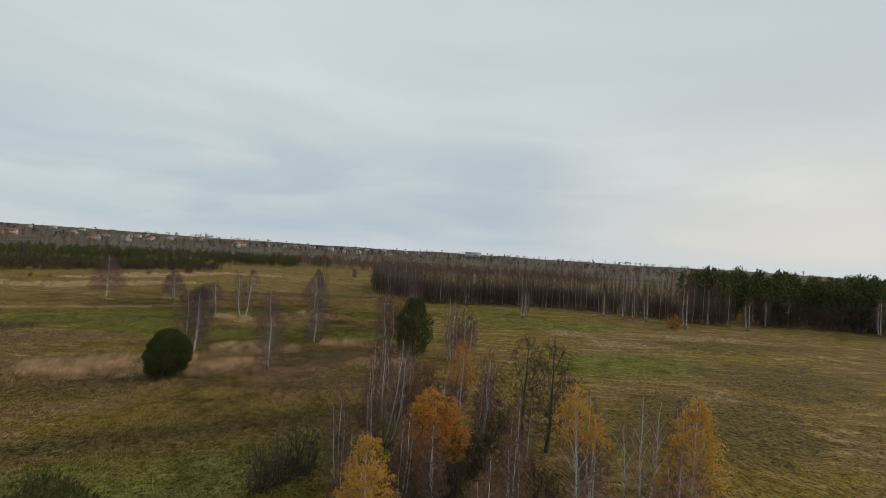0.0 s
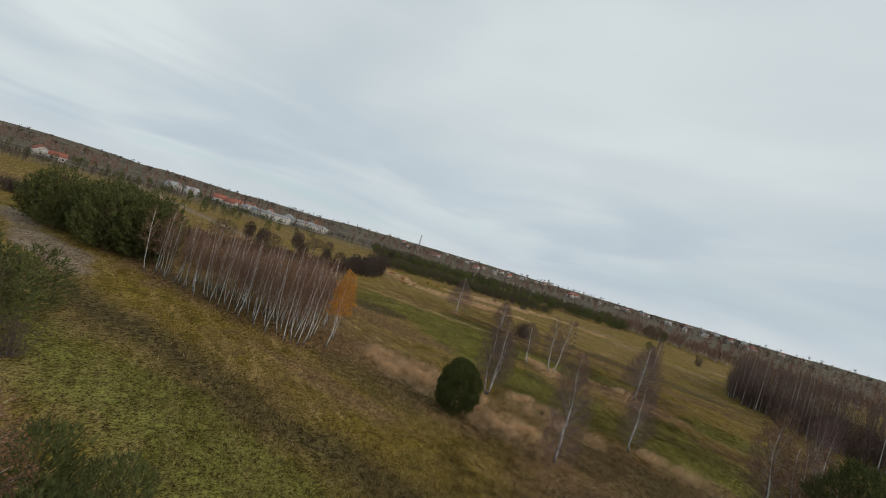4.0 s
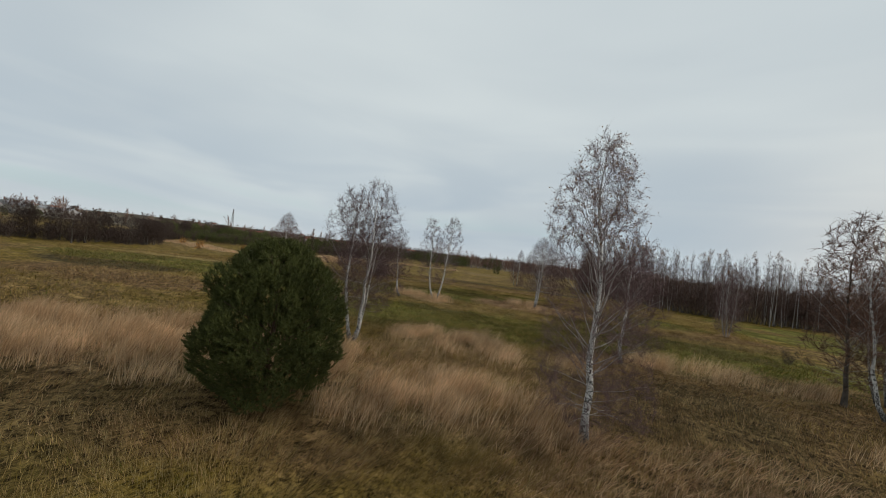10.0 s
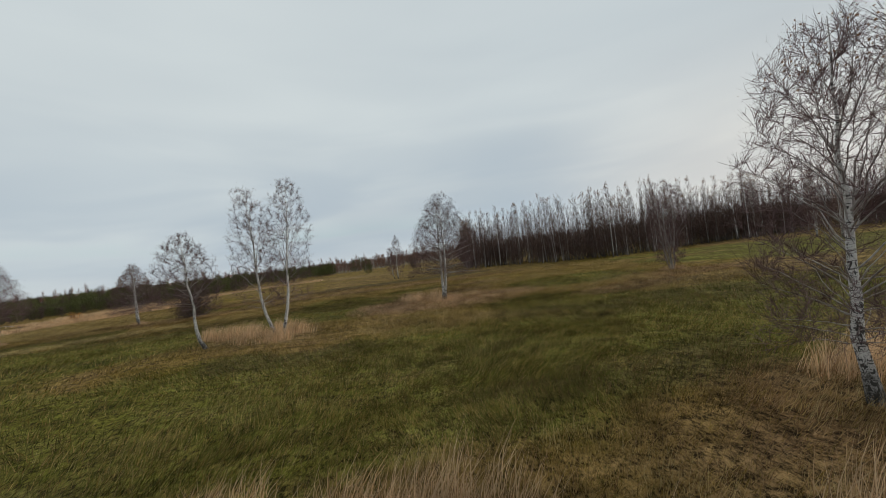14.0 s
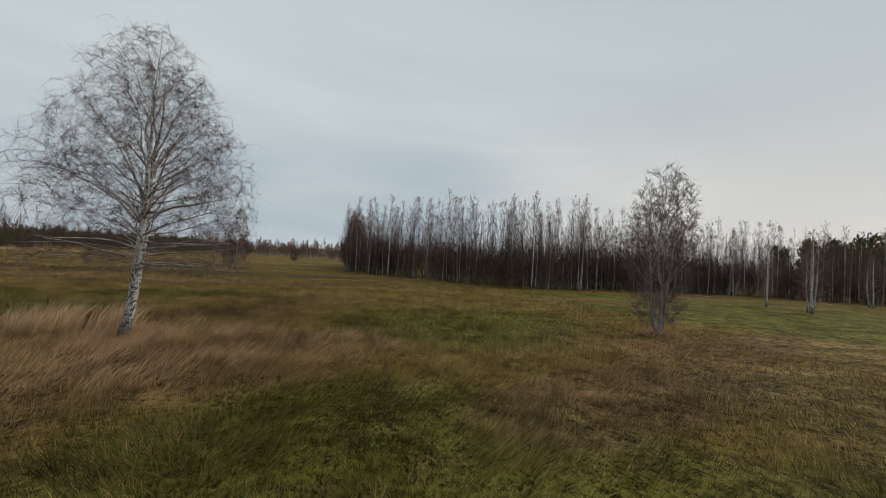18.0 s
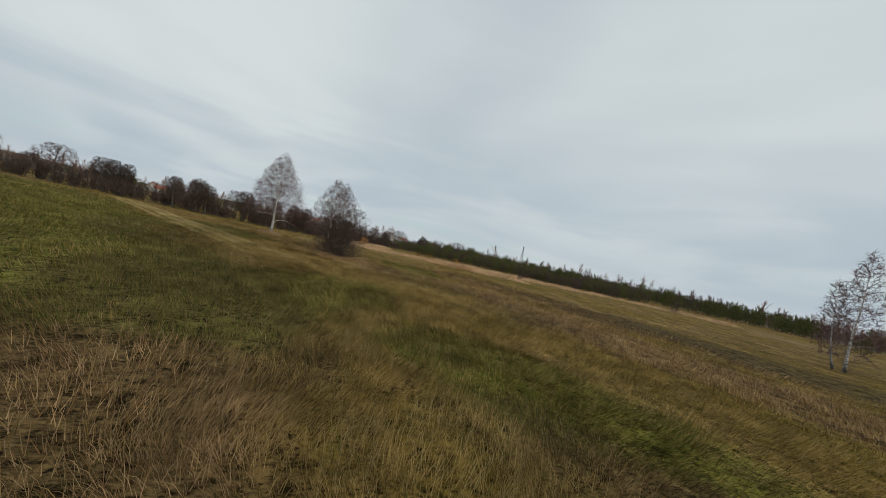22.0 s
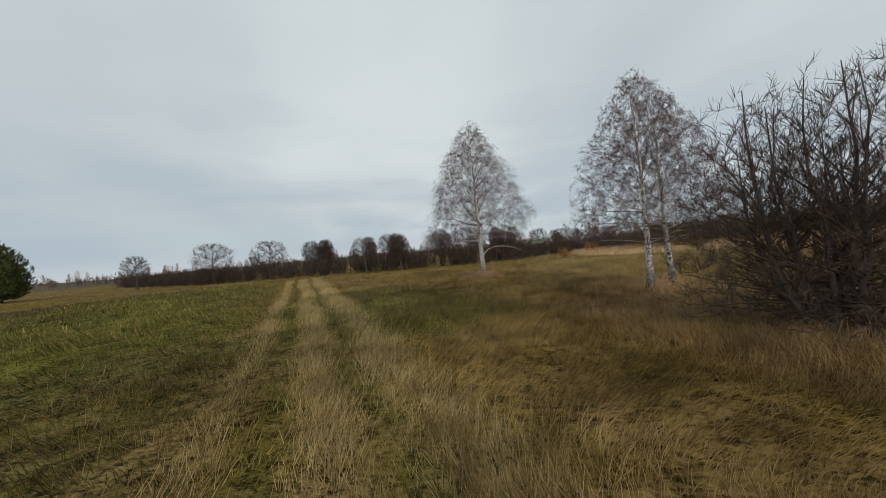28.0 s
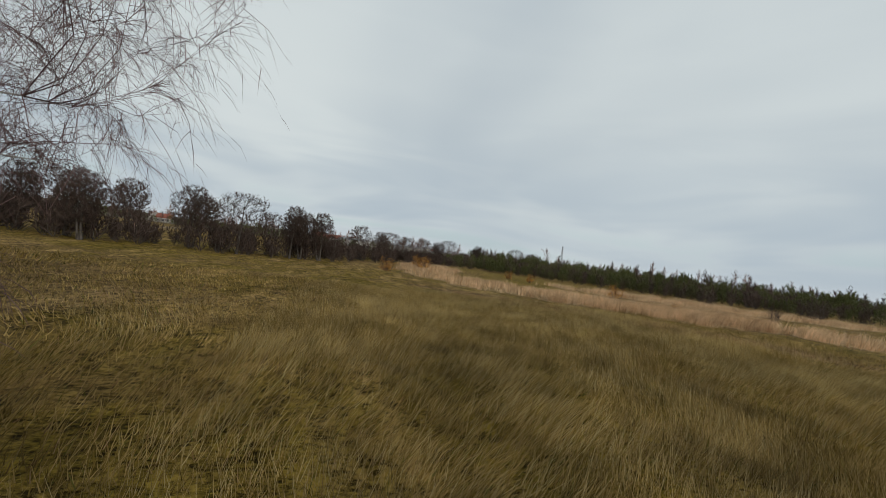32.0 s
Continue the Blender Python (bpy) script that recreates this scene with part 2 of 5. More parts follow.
def leaf_material(*args, **kw):
    """Thin leaves: the mottled surface, with light coming through."""
    m = grain_material(*args, **kw)
    w_tree = m.node_tree
    shader = w_tree.nodes["Principled BSDF"]
    thin = w_tree.nodes.new("ShaderNodeBsdfTranslucent")
    both = w_tree.nodes.new("ShaderNodeMixShader")
    both.inputs[0].default_value = 0.55
    w_tree.links.new(shader.inputs["Base Color"].links[0].from_socket, thin.inputs["Color"])
    w_tree.links.new(shader.outputs[0], both.inputs[1])
    w_tree.links.new(thin.outputs[0], both.inputs[2])
    w_tree.links.new(both.outputs[0], w_tree.nodes["Material Output"].inputs[0])
    return m


BARK = birch_bark("birch_bark")
LIMB = grain_material("birch_limb_bark", (0.26, 0.22, 0.20), (0.64, 0.60, 0.56), 2.0, (1, 1, 0.5), island=0.4, tint=(0.17, 0.13, 0.12))
TWIG = grain_material("birch_twigs", (0.082, 0.048, 0.047), (0.165, 0.106, 0.103), 1.0, island=0.5, tint=(0.225, 0.150, 0.142), bump=0.0, per_object=0.3)
RUSSET_TWIG = grain_material("russet_birch_twigs", (0.125, 0.070, 0.052), (0.215, 0.130, 0.098), 1.0, island=0.5, tint=(0.21, 0.125, 0.09), bump=0.0, per_object=0.35)
GREY_BARK = grain_material("grey_brown_bark", (0.045, 0.038, 0.032), (0.13, 0.115, 0.10), 5.0, (1, 1, 0.3))
WOOD_BARK = grain_material("grey_wood_bark", (0.085, 0.068, 0.060), (0.25, 0.215, 0.195), 2.5, (1, 1, 0.4), per_object=0.5)
WOOD_TWIG = grain_material("wood_twigs", (0.078, 0.048, 0.041), (0.145, 0.094, 0.080), 1.0, island=0.5, tint=(0.19, 0.130, 0.110), bump=0.0, per_object=0.4)
DARK_TWIG = grain_material("dark_twigs", (0.040, 0.029, 0.024), (0.085, 0.060, 0.050), 1.0, island=0.5, tint=(0.11, 0.078, 0.062), bump=0.0, per_object=0.35)
PINE_BARK = grain_material("pine_bark", (0.06, 0.04, 0.03), (0.17, 0.11, 0.075), 5.0, (1, 1, 0.4))
NEEDLE = grain_material("pine_needles", (0.034, 0.043, 0.014), (0.088, 0.100, 0.030), 1.2, island=0.45, tint=(0.15, 0.15, 0.048), bump=0.0, rough=0.7, per_object=0.3)
RUST_LEAF = leaf_material("rust_leaves", (0.17, 0.085, 0.045), (0.30, 0.16, 0.075), 2.0, island=0.7, tint=(0.34, 0.20, 0.10), bump=0.0, rough=0.7)
ORANGE_LEAF = leaf_material("orange_leaves", (0.44, 0.19, 0.040), (0.62, 0.29, 0.060), 1.0, island=0.6, tint=(0.66, 0.37, 0.09), bump=0.0, rough=0.7)
GOLD_LEAF = leaf_material("golden_leaves", (0.46, 0.27, 0.050), (0.66, 0.41, 0.09), 1.0, island=0.6, tint=(0.60, 0.31, 0.06), bump=0.0, rough=0.7)
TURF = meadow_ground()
GRASS = blade_material("meadow_grass", (0.116, 0.078, 0.016), (0.265, 0.180, 0.043), (0.50, 0.355, 0.14), 0.25, 1.28)
LUSH = blade_material("green_grass", (0.042, 0.056, 0.007), (0.104, 0.116, 0.016), (0.21, 0.20, 0.05), 0.15, 1.3)
STRAW = blade_material("straw_grass", (0.34, 0.195, 0.090), (0.66, 0.430, 0.235), (0.82, 0.60, 0.38), 0.42, 1.35)
RUSTY = blade_material("russet_grass", (0.180, 0.094, 0.046), (0.38, 0.225, 0.125), (0.56, 0.39, 0.24), 0.55, 1.75)
SHORT_RUSTY = blade_material("short_russet_grass", (0.135, 0.074, 0.028), (0.285, 0.170, 0.074), (0.50, 0.34, 0.18), 0.2, 1.35)
BROWN = blade_material("brown_grass", (0.046, 0.036, 0.011), (0.118, 0.082, 0.030), (0.27, 0.18, 0.08), 0.3, 1.3)
TRACK_STRAW = blade_material("track_straw", (0.23, 0.165, 0.062), (0.43, 0.315, 0.135), (0.58, 0.46, 0.23), 0.45, 1.3)
PLASTER = grain_material("pale_plaster", (0.30, 0.28, 0.25), (0.45, 0.43, 0.40), 0.6, per_object=0.3)
RED_TILE = grain_material("red_roof_tiles", (0.20, 0.07, 0.05), (0.32, 0.12, 0.085), 1.5, per_object=0.4)
GREY_ROOF = grain_material("grey_roof_sheet", (0.22, 0.22, 0.23), (0.36, 0.36, 0.37), 1.0, per_object=0.4)
PANE = material("dark_window_glass", 0.15, 0.5)[0]
PANE.node_tree.nodes["Principled BSDF"].inputs["Base Color"].default_value = (0.04, 0.05, 0.06, 1)
STEEL = grain_material("grey_steel", (0.25, 0.25, 0.26), (0.4, 0.4, 0.41), 3.0, rough=0.5)


# ---- plan: height of the land and cover of the meadow ----
RNG = np.random.default_rng(7)
LATTICE = RNG.random((128, 128))


def vnoise(x, y, size):
    """Smooth random values between 0 and 1 that change over about size metres."""
    u, v = np.asarray(x, float) / size + 500.3, np.asarray(y, float) / size + 500.7
    i, j = np.floor(u).astype(int), np.floor(v).astype(int)
    f, g = u - i, v - j
    f, g = f * f * (3 - 2 * f), g * g * (3 - 2 * g)
    p = lambda m, n: LATTICE[m % 128, n % 128]
    return (p(i, j) * (1 - f) + p(i + 1, j) * f) * (1 - g) + (p(i, j + 1) * (1 - f) + p(i + 1, j + 1) * f) * g


def step(a, b, v):
    """A smooth step from 0 at a to 1 at b."""
    t = np.clip((v - a) / (b - a), 0, 1)
    return t * t * (3 - 2 * t)


def land(x, y):
    """Height of the ground."""
    x, y = np.asarray(x, float), np.asarray(y, float)
    z = -0.38 * step(56, 82, y) - 0.6 * step(-85, -122, x)
    r = np.hypot(x + 40, y - 60)
    z = z + 0.10 * (vnoise(x, y, 3.1) - 0.5) + 0.07 * (vnoise(x + 40, y, 1.1) - 0.5)
    rise = 17 * step(900, 2800, r) * (0.6 + 0.8 * vnoise(x, y, 620))
    rise = rise + 9 * step(900, 1700, r) * step(0.5, 0.8, vnoise(x + 77, y - 30, 430))
    return z + rise


def rag(x, y):
    return vnoise(x, y, 4.5) - 0.5 + 0.6 * (vnoise(x + 9, y, 1.6) - 0.5)


def spot(x, y, cx, cy, rx, ry, turn=0.0, rough=0.45, ragged=None):
    c, s = math.cos(radians(turn)), math.sin(radians(turn))
    u, v = (x - cx) * c + (y - cy) * s, -(x - cx) * s + (y - cy) * c
    r = np.sqrt((u / rx) ** 2 + (v / ry) ** 2) + rough * (rag(x, y) if ragged is None else ragged)
    return 1 - step(0.72, 1.08, r)


# the tractor track: a line with strips of standing straw beside two green ruts
TRACK_A, TRACK_B = np.array((-46.0, 93.4)), np.array((-95.0, 62.6))
TRACK_D = (TRACK_B - TRACK_A) / np.linalg.norm(TRACK_B - TRACK_A)


def beside_track(x, y):
    """Metres along the track, and metres north of it."""
    u = (x - TRACK_A[0]) * TRACK_D[0] + (y - TRACK_A[1]) * TRACK_D[1]
    return u, (x - TRACK_A[0]) * TRACK_D[1] - (y - TRACK_A[1]) * TRACK_D[0]


def cover(x, y):
    """Straw, green, rust, sand, and dug earth with darker turf: how much of each covers the ground."""
    x, y = np.asarray(x, float), np.asarray(y, float)
    ragged = rag(x, y)
    big = lambda *rows: np.maximum.reduce([spot(x, y, *(row + (0.45,))[:6], ragged=ragged) for row in rows])
    straw = big((-37, 43, 12, 4.6, 12), (-27, 44.5, 6, 4, 10), (-29.5, 52.5, 5.2, 3.6, 8), (-23.2, 54.0, 2.0, 1.6, 8), (-16, 59.5, 6, 1.6, 8), (-43.5, 73.6, 5.5, 2.2, -22), (-9, 51, 5, 2, 10), (26, 86, 6, 3.5, 10), (37, 78, 12, 3, 12), (34, 48, 3, 2, 20), (56, 91, 20, 3.5, 8),
                (-112, 113.5, 26, 9.5, 36), (-150, 106, 22, 6, -15), (-76, 172, 42, 4, -11), (-125, 150, 9, 30, -20), (-62, 205, 40, 3, -6), (-90, 190, 30, 3, -10), (-34.2, 85.4, 2.4, 1.4, 0))
    straw = straw * (0.5 + 0.5 * step(0.25, 0.6, vnoise(x, y, 2.2)))
    green = big((-32, 63, 18, 8, 10), (-50, 60, 16, 5, 0), (-13, 68, 14, 10, 25), (18, 98, 26, 12, 0), (-70, 66, 30, 10, 30), (-19, 90, 8, 5, 30), (-43, 90, 8, 4, -30), (-46, 81, 11, 5, 10), (-22.5, 76, 6, 6, 0),
                (30, 62, 16, 8, 20), (-70, 100, 8, 3, 20), (-72, 78.5, 8, 2, 32), (-36, 97, 6, 2.5, 30), (10, 112, 18, 7, 0), (-43.5, 83.5, 9, 4.2, -12), (-73, 82, 9, 3.5, 30), (-30, 19, 11, 3.0, 27), (-58, 78, 8, 3, 30)) * 0.95
    rust = big((-31, 83, 9, 5, 8), (-52, 33, 11, 6, 28), (-66, 22, 16, 6, 28), (-20, 45, 7, 5, 20), (-30, 97.5, 5, 2, 15), (-66, 93, 11, 4, 15), (-40, 108, 22, 4, 15), (-20, 56, 6, 5, 0), (-36, 30, 12, 1.6, 25), (-17, 52, 6, 5, 0), (-16, 42, 7, 5, 10),
               (-58, 112, 24, 5, 20), (-12, 55, 8, 6, 0), (-100, 104, 16, 3, 37), (-17, 80, 6, 2.5, 20), (-32, 39, 9, 2.5, 15), (-9, 62, 7, 4, 0), (-8, 86, 8, 3, 20), (-62, 50, 14, 5, 20), (-12, 42, 12, 4, 15), (-76.5, 90.5, 7, 3, 10), (-32.5, 89, 5.5, 3, 20))
    # long mown strips before the birch grove
    v = (x + 28.8) * -0.462 + (y - 24.4) * 0.887 + 1.6 * (vnoise(x, y, 5.0) - 0.5)
    field = step(8, -2, x) * step(46, 38, y) * step(-75, -60, x)
    lush = field * np.exp(-((v + 6.4) / 3.6) ** 2)
    green = np.maximum(green, lush * (1.0 + 0.18 * np.sin(v * 5.5)))
    straw = np.maximum(straw * (1 - 0.7 * lush), lush * 0.08)
    dark = field * np.exp(-((v - 0.3) / 2.4) ** 2)
    u, n = beside_track(x, y)
    wob = n + 0.35 * (vnoise(x, y, 2.4) - 0.5)
    on = step(5, 16, u) * (1 - step(54, 62, u)) * (0.55 + 0.45 * vnoise(u, n, 3.0))
    right = step(2, 14, u) * (1 - step(54, 62, u)) * (0.5 + 0.5 * vnoise(u + 50, n, 2.0))
    strip = np.maximum(np.maximum(on * np.exp(-((wob - 0.7) / 0.4) ** 2), right * np.exp(-((wob - 2.05) / 0.55) ** 2)), 0.55 * on * np.exp(-((wob + 0.62) / 0.33) ** 2))
    rut = np.maximum(np.exp(-((wob - 1.36) / 0.3) ** 2), np.exp(-((wob - 0.05) / 0.32) ** 2))
    south = on * step(-0.9, -1.5, wob) * (1 - step(9, 20, -n))
    north = on * step(-1.2, -0.6, wob) * (1 - step(3.5, 7, n))
    straw = np.maximum(straw * (1 - on * (np.abs(n) < 2.8)), np.maximum(0.74 * strip, 0.05 * north))
    green = np.maximum(green, np.maximum(on * rut * 0.95, south * (0.35 + 0.5 * vnoise(x, y + 5, 5.0))))
    rust = np.maximum(rust * (1 - south), on * step(2.6, 3.6, n) * (1 - step(6, 10, n)) * 0.3)
    sand = big((-80, 3.5, 16, 3.2, 20), (-104, -4, 16, 2.4, 18), (-76, 6.5, 7, 3.5, 15))
    sand = np.maximum(sand, 0.8 * spot(x, y, -330, 10, 190, 5, 12, 0.2))
    # ragged patches where the turf is darker, weaker than dug earth
    dark_ground = np.maximum(big((-57, 82.5, 10, 4.5, 30, 0.8), (-75, 83, 9, 4.5, 25, 0.8), (-19.5, 51.5, 6, 4, 10, 0.8), (-14, 45, 9, 3.5, 15, 0.8), (-38, 34, 9, 2.5, 15, 0.8), (-31, 96, 5, 2, 10, 0.8), (-54, 100, 10, 3, 20, 0.8), (-46.5, 88.2, 6, 2.2, -32, 0.8), (-55.5, 84.3, 5, 2.6, 32, 0.8), (-15, 73, 7, 3.5, 10, 0.8), (-24, 72.5, 4, 2, 5, 0.8)),
                      big((-40, 90.5, 5, 1.6, 5, 0.8), (-38.5, 88.0, 6.5, 2.6, 5, 0.8), (-32, 90, 5, 2.4, 40, 0.8), (-40, 53, 5, 3, 10, 0.8), (-13, 79, 6, 4, 20, 0.8), (-23, 61, 4, 2.5, 10, 0.8), (-37, 67, 5, 2.5, 10, 0.8), (-19, 48, 5, 3, 10, 0.8), (-32, 39.5, 4, 2, 10, 0.8), (-17, 41.5, 7, 2.5, 15, 0.8), (28, 40, 14, 7, 20, 0.8), (50, 58, 18, 8, 20, 0.8), (60, 84, 20, 5, 8, 0.8)))
    dug = np.maximum(np.maximum(spot(x, y, -73, 54, 10, 4, 25), 0.75 * spot(x, y, -50, 117, 30, 5, 18)), np.maximum(np.maximum(0.55 * dark_ground, 0.55 * south * step(0.35, 0.6, vnoise(x + 9, y, 6.0))), 0.95 * dark))
    return straw, np.clip(green * 0.85, 0, 1), np.clip(rust, 0, 1), sand, dug


# ---- mesh building ----
def mesh_of(name, verts, quads=None, tris=None, mat=None, smooth=False, second=None, first=0):
    me = bpy.data.meshes.new(name)
    verts = np.ascontiguousarray(verts, np.float32)
    parts = [(np.asarray(f, np.int32).reshape(-1, k), k) for f, k in ((quads, 4), (tris, 3)) if f is not None and len(f)]
    loops = np.concatenate([f.ravel() for f, _ in parts])
    sizes = np.concatenate([np.full(len(f), k, np.int32) for f, k in parts])
    starts = np.concatenate(([0], np.cumsum(sizes)[:-1])).astype(np.int32)
    me.vertices.add(len(verts))
    me.vertices.foreach_set("co", verts.ravel())
    me.loops.add(len(loops))
    me.loops.foreach_set("vertex_index", loops)
    me.polygons.add(len(sizes))
    me.polygons.foreach_set("loop_start", starts)
    if smooth:
        me.polygons.foreach_set("use_smooth", np.ones(len(sizes), bool))
    me.update(calc_edges=True)
    if mat:
        me.materials.append(mat)
    if second:
        me.materials.append(second)
        me.polygons.foreach_set("material_index", (np.arange(len(sizes)) >= first).astype(np.int32))
    return me


NO_QUADS, NO_TRIS = np.zeros((0, 4), int), np.zeros((0, 3), int)


def unit(v):
    return v / np.maximum(np.linalg.norm(v, axis=-1, keepdims=True), 1e-9)


def tubes(P, R, sides):
    """Round bars along many paths at once: P (n, k, 3), R (n, k)."""
    P, R = np.asarray(P, float), np.asarray(R, float)
    n, k, _ = P.shape
    T = unit(np.gradient(P, axis=1))
    mean = np.abs(T.mean(axis=1))
    ref = np.zeros((n, 3))
    ref[np.arange(n), mean.argmin(axis=1)] = 1
    U = unit(np.cross(T, ref[:, None, :]))
    W = np.cross(T, U)
    ang = np.arange(sides) * 2 * np.pi / sides
    ring = U[:, :, None, :] * np.cos(ang)[None, None, :, None] + W[:, :, None, :] * np.sin(ang)[None, None, :, None]
    V = P[:, :, None, :] + ring * R[:, :, None, None]
    base = (np.arange(n)[:, None, None] * k + np.arange(k - 1)[None, :, None]) * sides
    j = np.arange(sides)[None, None, :]
    j2 = (j + 1) % sides
    F = np.stack([base + j, base + j2, base + sides + j2, base + sides + j], -1).reshape(-1, 4)
    return V.reshape(-1, 3), F, NO_TRIS


def slivers(P, R, rng):
    """The cheapest far shoots: one folded blade of three triangles along three points."""
    n = len(P)
    T = unit(P[:, 2] - P[:, 0])
    side = unit(np.cross(T, rng.normal(0, 1, (n, 3)))) * np.asarray(R, float).reshape(-1, 1)
    V = np.stack([P[:, 0] - side, P[:, 0] + side, P[:, 1] - side * 0.8, P[:, 1] + side * 0.8, P[:, 2]], 1).reshape(-1, 3)
    i = np.arange(n)[:, None] * 5
    return V, i + np.array((0, 1, 3, 2)), i + np.array((2, 3, 4))


def sweep(base, way, length, k, droop, wob, rng):
    """Curved paths from base along way: each sags by droop and wanders by wob, as shares of its length."""
    n = len(base)
    s = np.linspace(0, 1, k)[None, :, None]
    L = np.asarray(length, float).reshape(-1, 1, 1)
    drop = np.broadcast_to(np.asarray(droop, float), (n,)).reshape(-1, 1, 1)
    P = base[:, None, :] + way[:, None, :] * L * s
    P = P + np.array((0, 0, -1.0)) * (L * drop * s ** 2)
    jog = np.cumsum(rng.normal(0, 1, (n, k, 3)), axis=1) * wob / math.sqrt(k)
    jog[:, 0] = 0
    return P + jog * L


def pick(P, R, count, lo, hi, rng):
    """Points spread over many paths: their place, heading, radius, share along the path and parent."""
    n, k, _ = P.shape
    par = np.repeat(np.arange(n), count)
    t = lo + (hi - lo) * ((np.tile(np.arange(count), n) + rng.random(n * count)) / count)
    u = t * (k - 1)
    i = np.minimum(u.astype(int), k - 2)
    f = (u - i)[:, None]
    pt = P[par, i] * (1 - f) + P[par, i + 1] * f
    head = unit(P[par, i + 1] - P[par, i])
    rad = R[par, i] * (1 - f[:, 0]) + R[par, i + 1] * f[:, 0]
    return pt, head, rad, t, par


def fork(head, angle, rng, az=None):
    """Headings that leave head by an angle (degrees), all round it."""
    n = len(head)
    ref = np.where(np.abs(head[:, 2:]) > 0.9, np.array((1.0, 0, 0)), np.array((0, 0, 1.0)))
    U = unit(np.cross(head, ref))
    W = np.cross(head, U)
    az = rng.random(n) * 2 * np.pi if az is None else az
    a = np.radians(angle) * np.ones(n)
    side = U * np.cos(az)[:, None] + W * np.sin(az)[:, None]
    return unit(head * np.cos(a)[:, None] + side * np.sin(a)[:, None])


def far_growth(P0, R0, st, limbs, subs, width, bare, rise, shape, stout, twig_r, twig_len, sides, rng):
    """Coarse branches for trees that stay far off."""
    pt, head, rad, t, par = pick(P0, R0, limbs, bare, 0.97, rng)
    u = (t - bare) / (1 - bare)
    az = np.arange(len(t)) * 2.39996 + rng.normal(0, 0.35, len(t))
    el = np.radians(rise + 20 * u + rng.normal(0, 7, len(t)))
    L = width * st[par, 4] * (u + 0.3) ** shape[0] * (1.15 - u) ** shape[1] * rng.uniform(0.7, 1.15, len(t)) * 1.25 / np.maximum(np.cos(el), 0.5)
    way = np.column_stack([np.cos(az) * np.cos(el), np.sin(az) * np.cos(el), np.sin(el)])
    P1 = sweep(pt, unit(way + head * 0.2), L, 4, 0.03, 0.05, rng)
    R1 = np.minimum(np.maximum(0.0078 * L + 0.004, 0.007) * stout, rad * 0.6)
    pt, head, rad, t, par = pick(P1, R1[:, None] * np.ones((1, 4)), subs, 0.15, 1.0, rng)
    P2 = sweep(pt, fork(head, 38 + rng.normal(0, 12, len(t)), rng), L[par] * 0.5 * (1.2 - 0.7 * t) * rng.uniform(0.6, 1.2, len(t)) + twig_len * 0.5, 3, 0.05, 0.06, rng)
    return {"stems": [tubes(P0[i:i + 1], R0[i:i + 1], sides) for i in range(len(P0))], "limbs": [slivers(P1[:, [0, 2, 3]], np.maximum(R1, twig_r * 0.8), rng)], "spray": slivers(P2, twig_r, rng)}


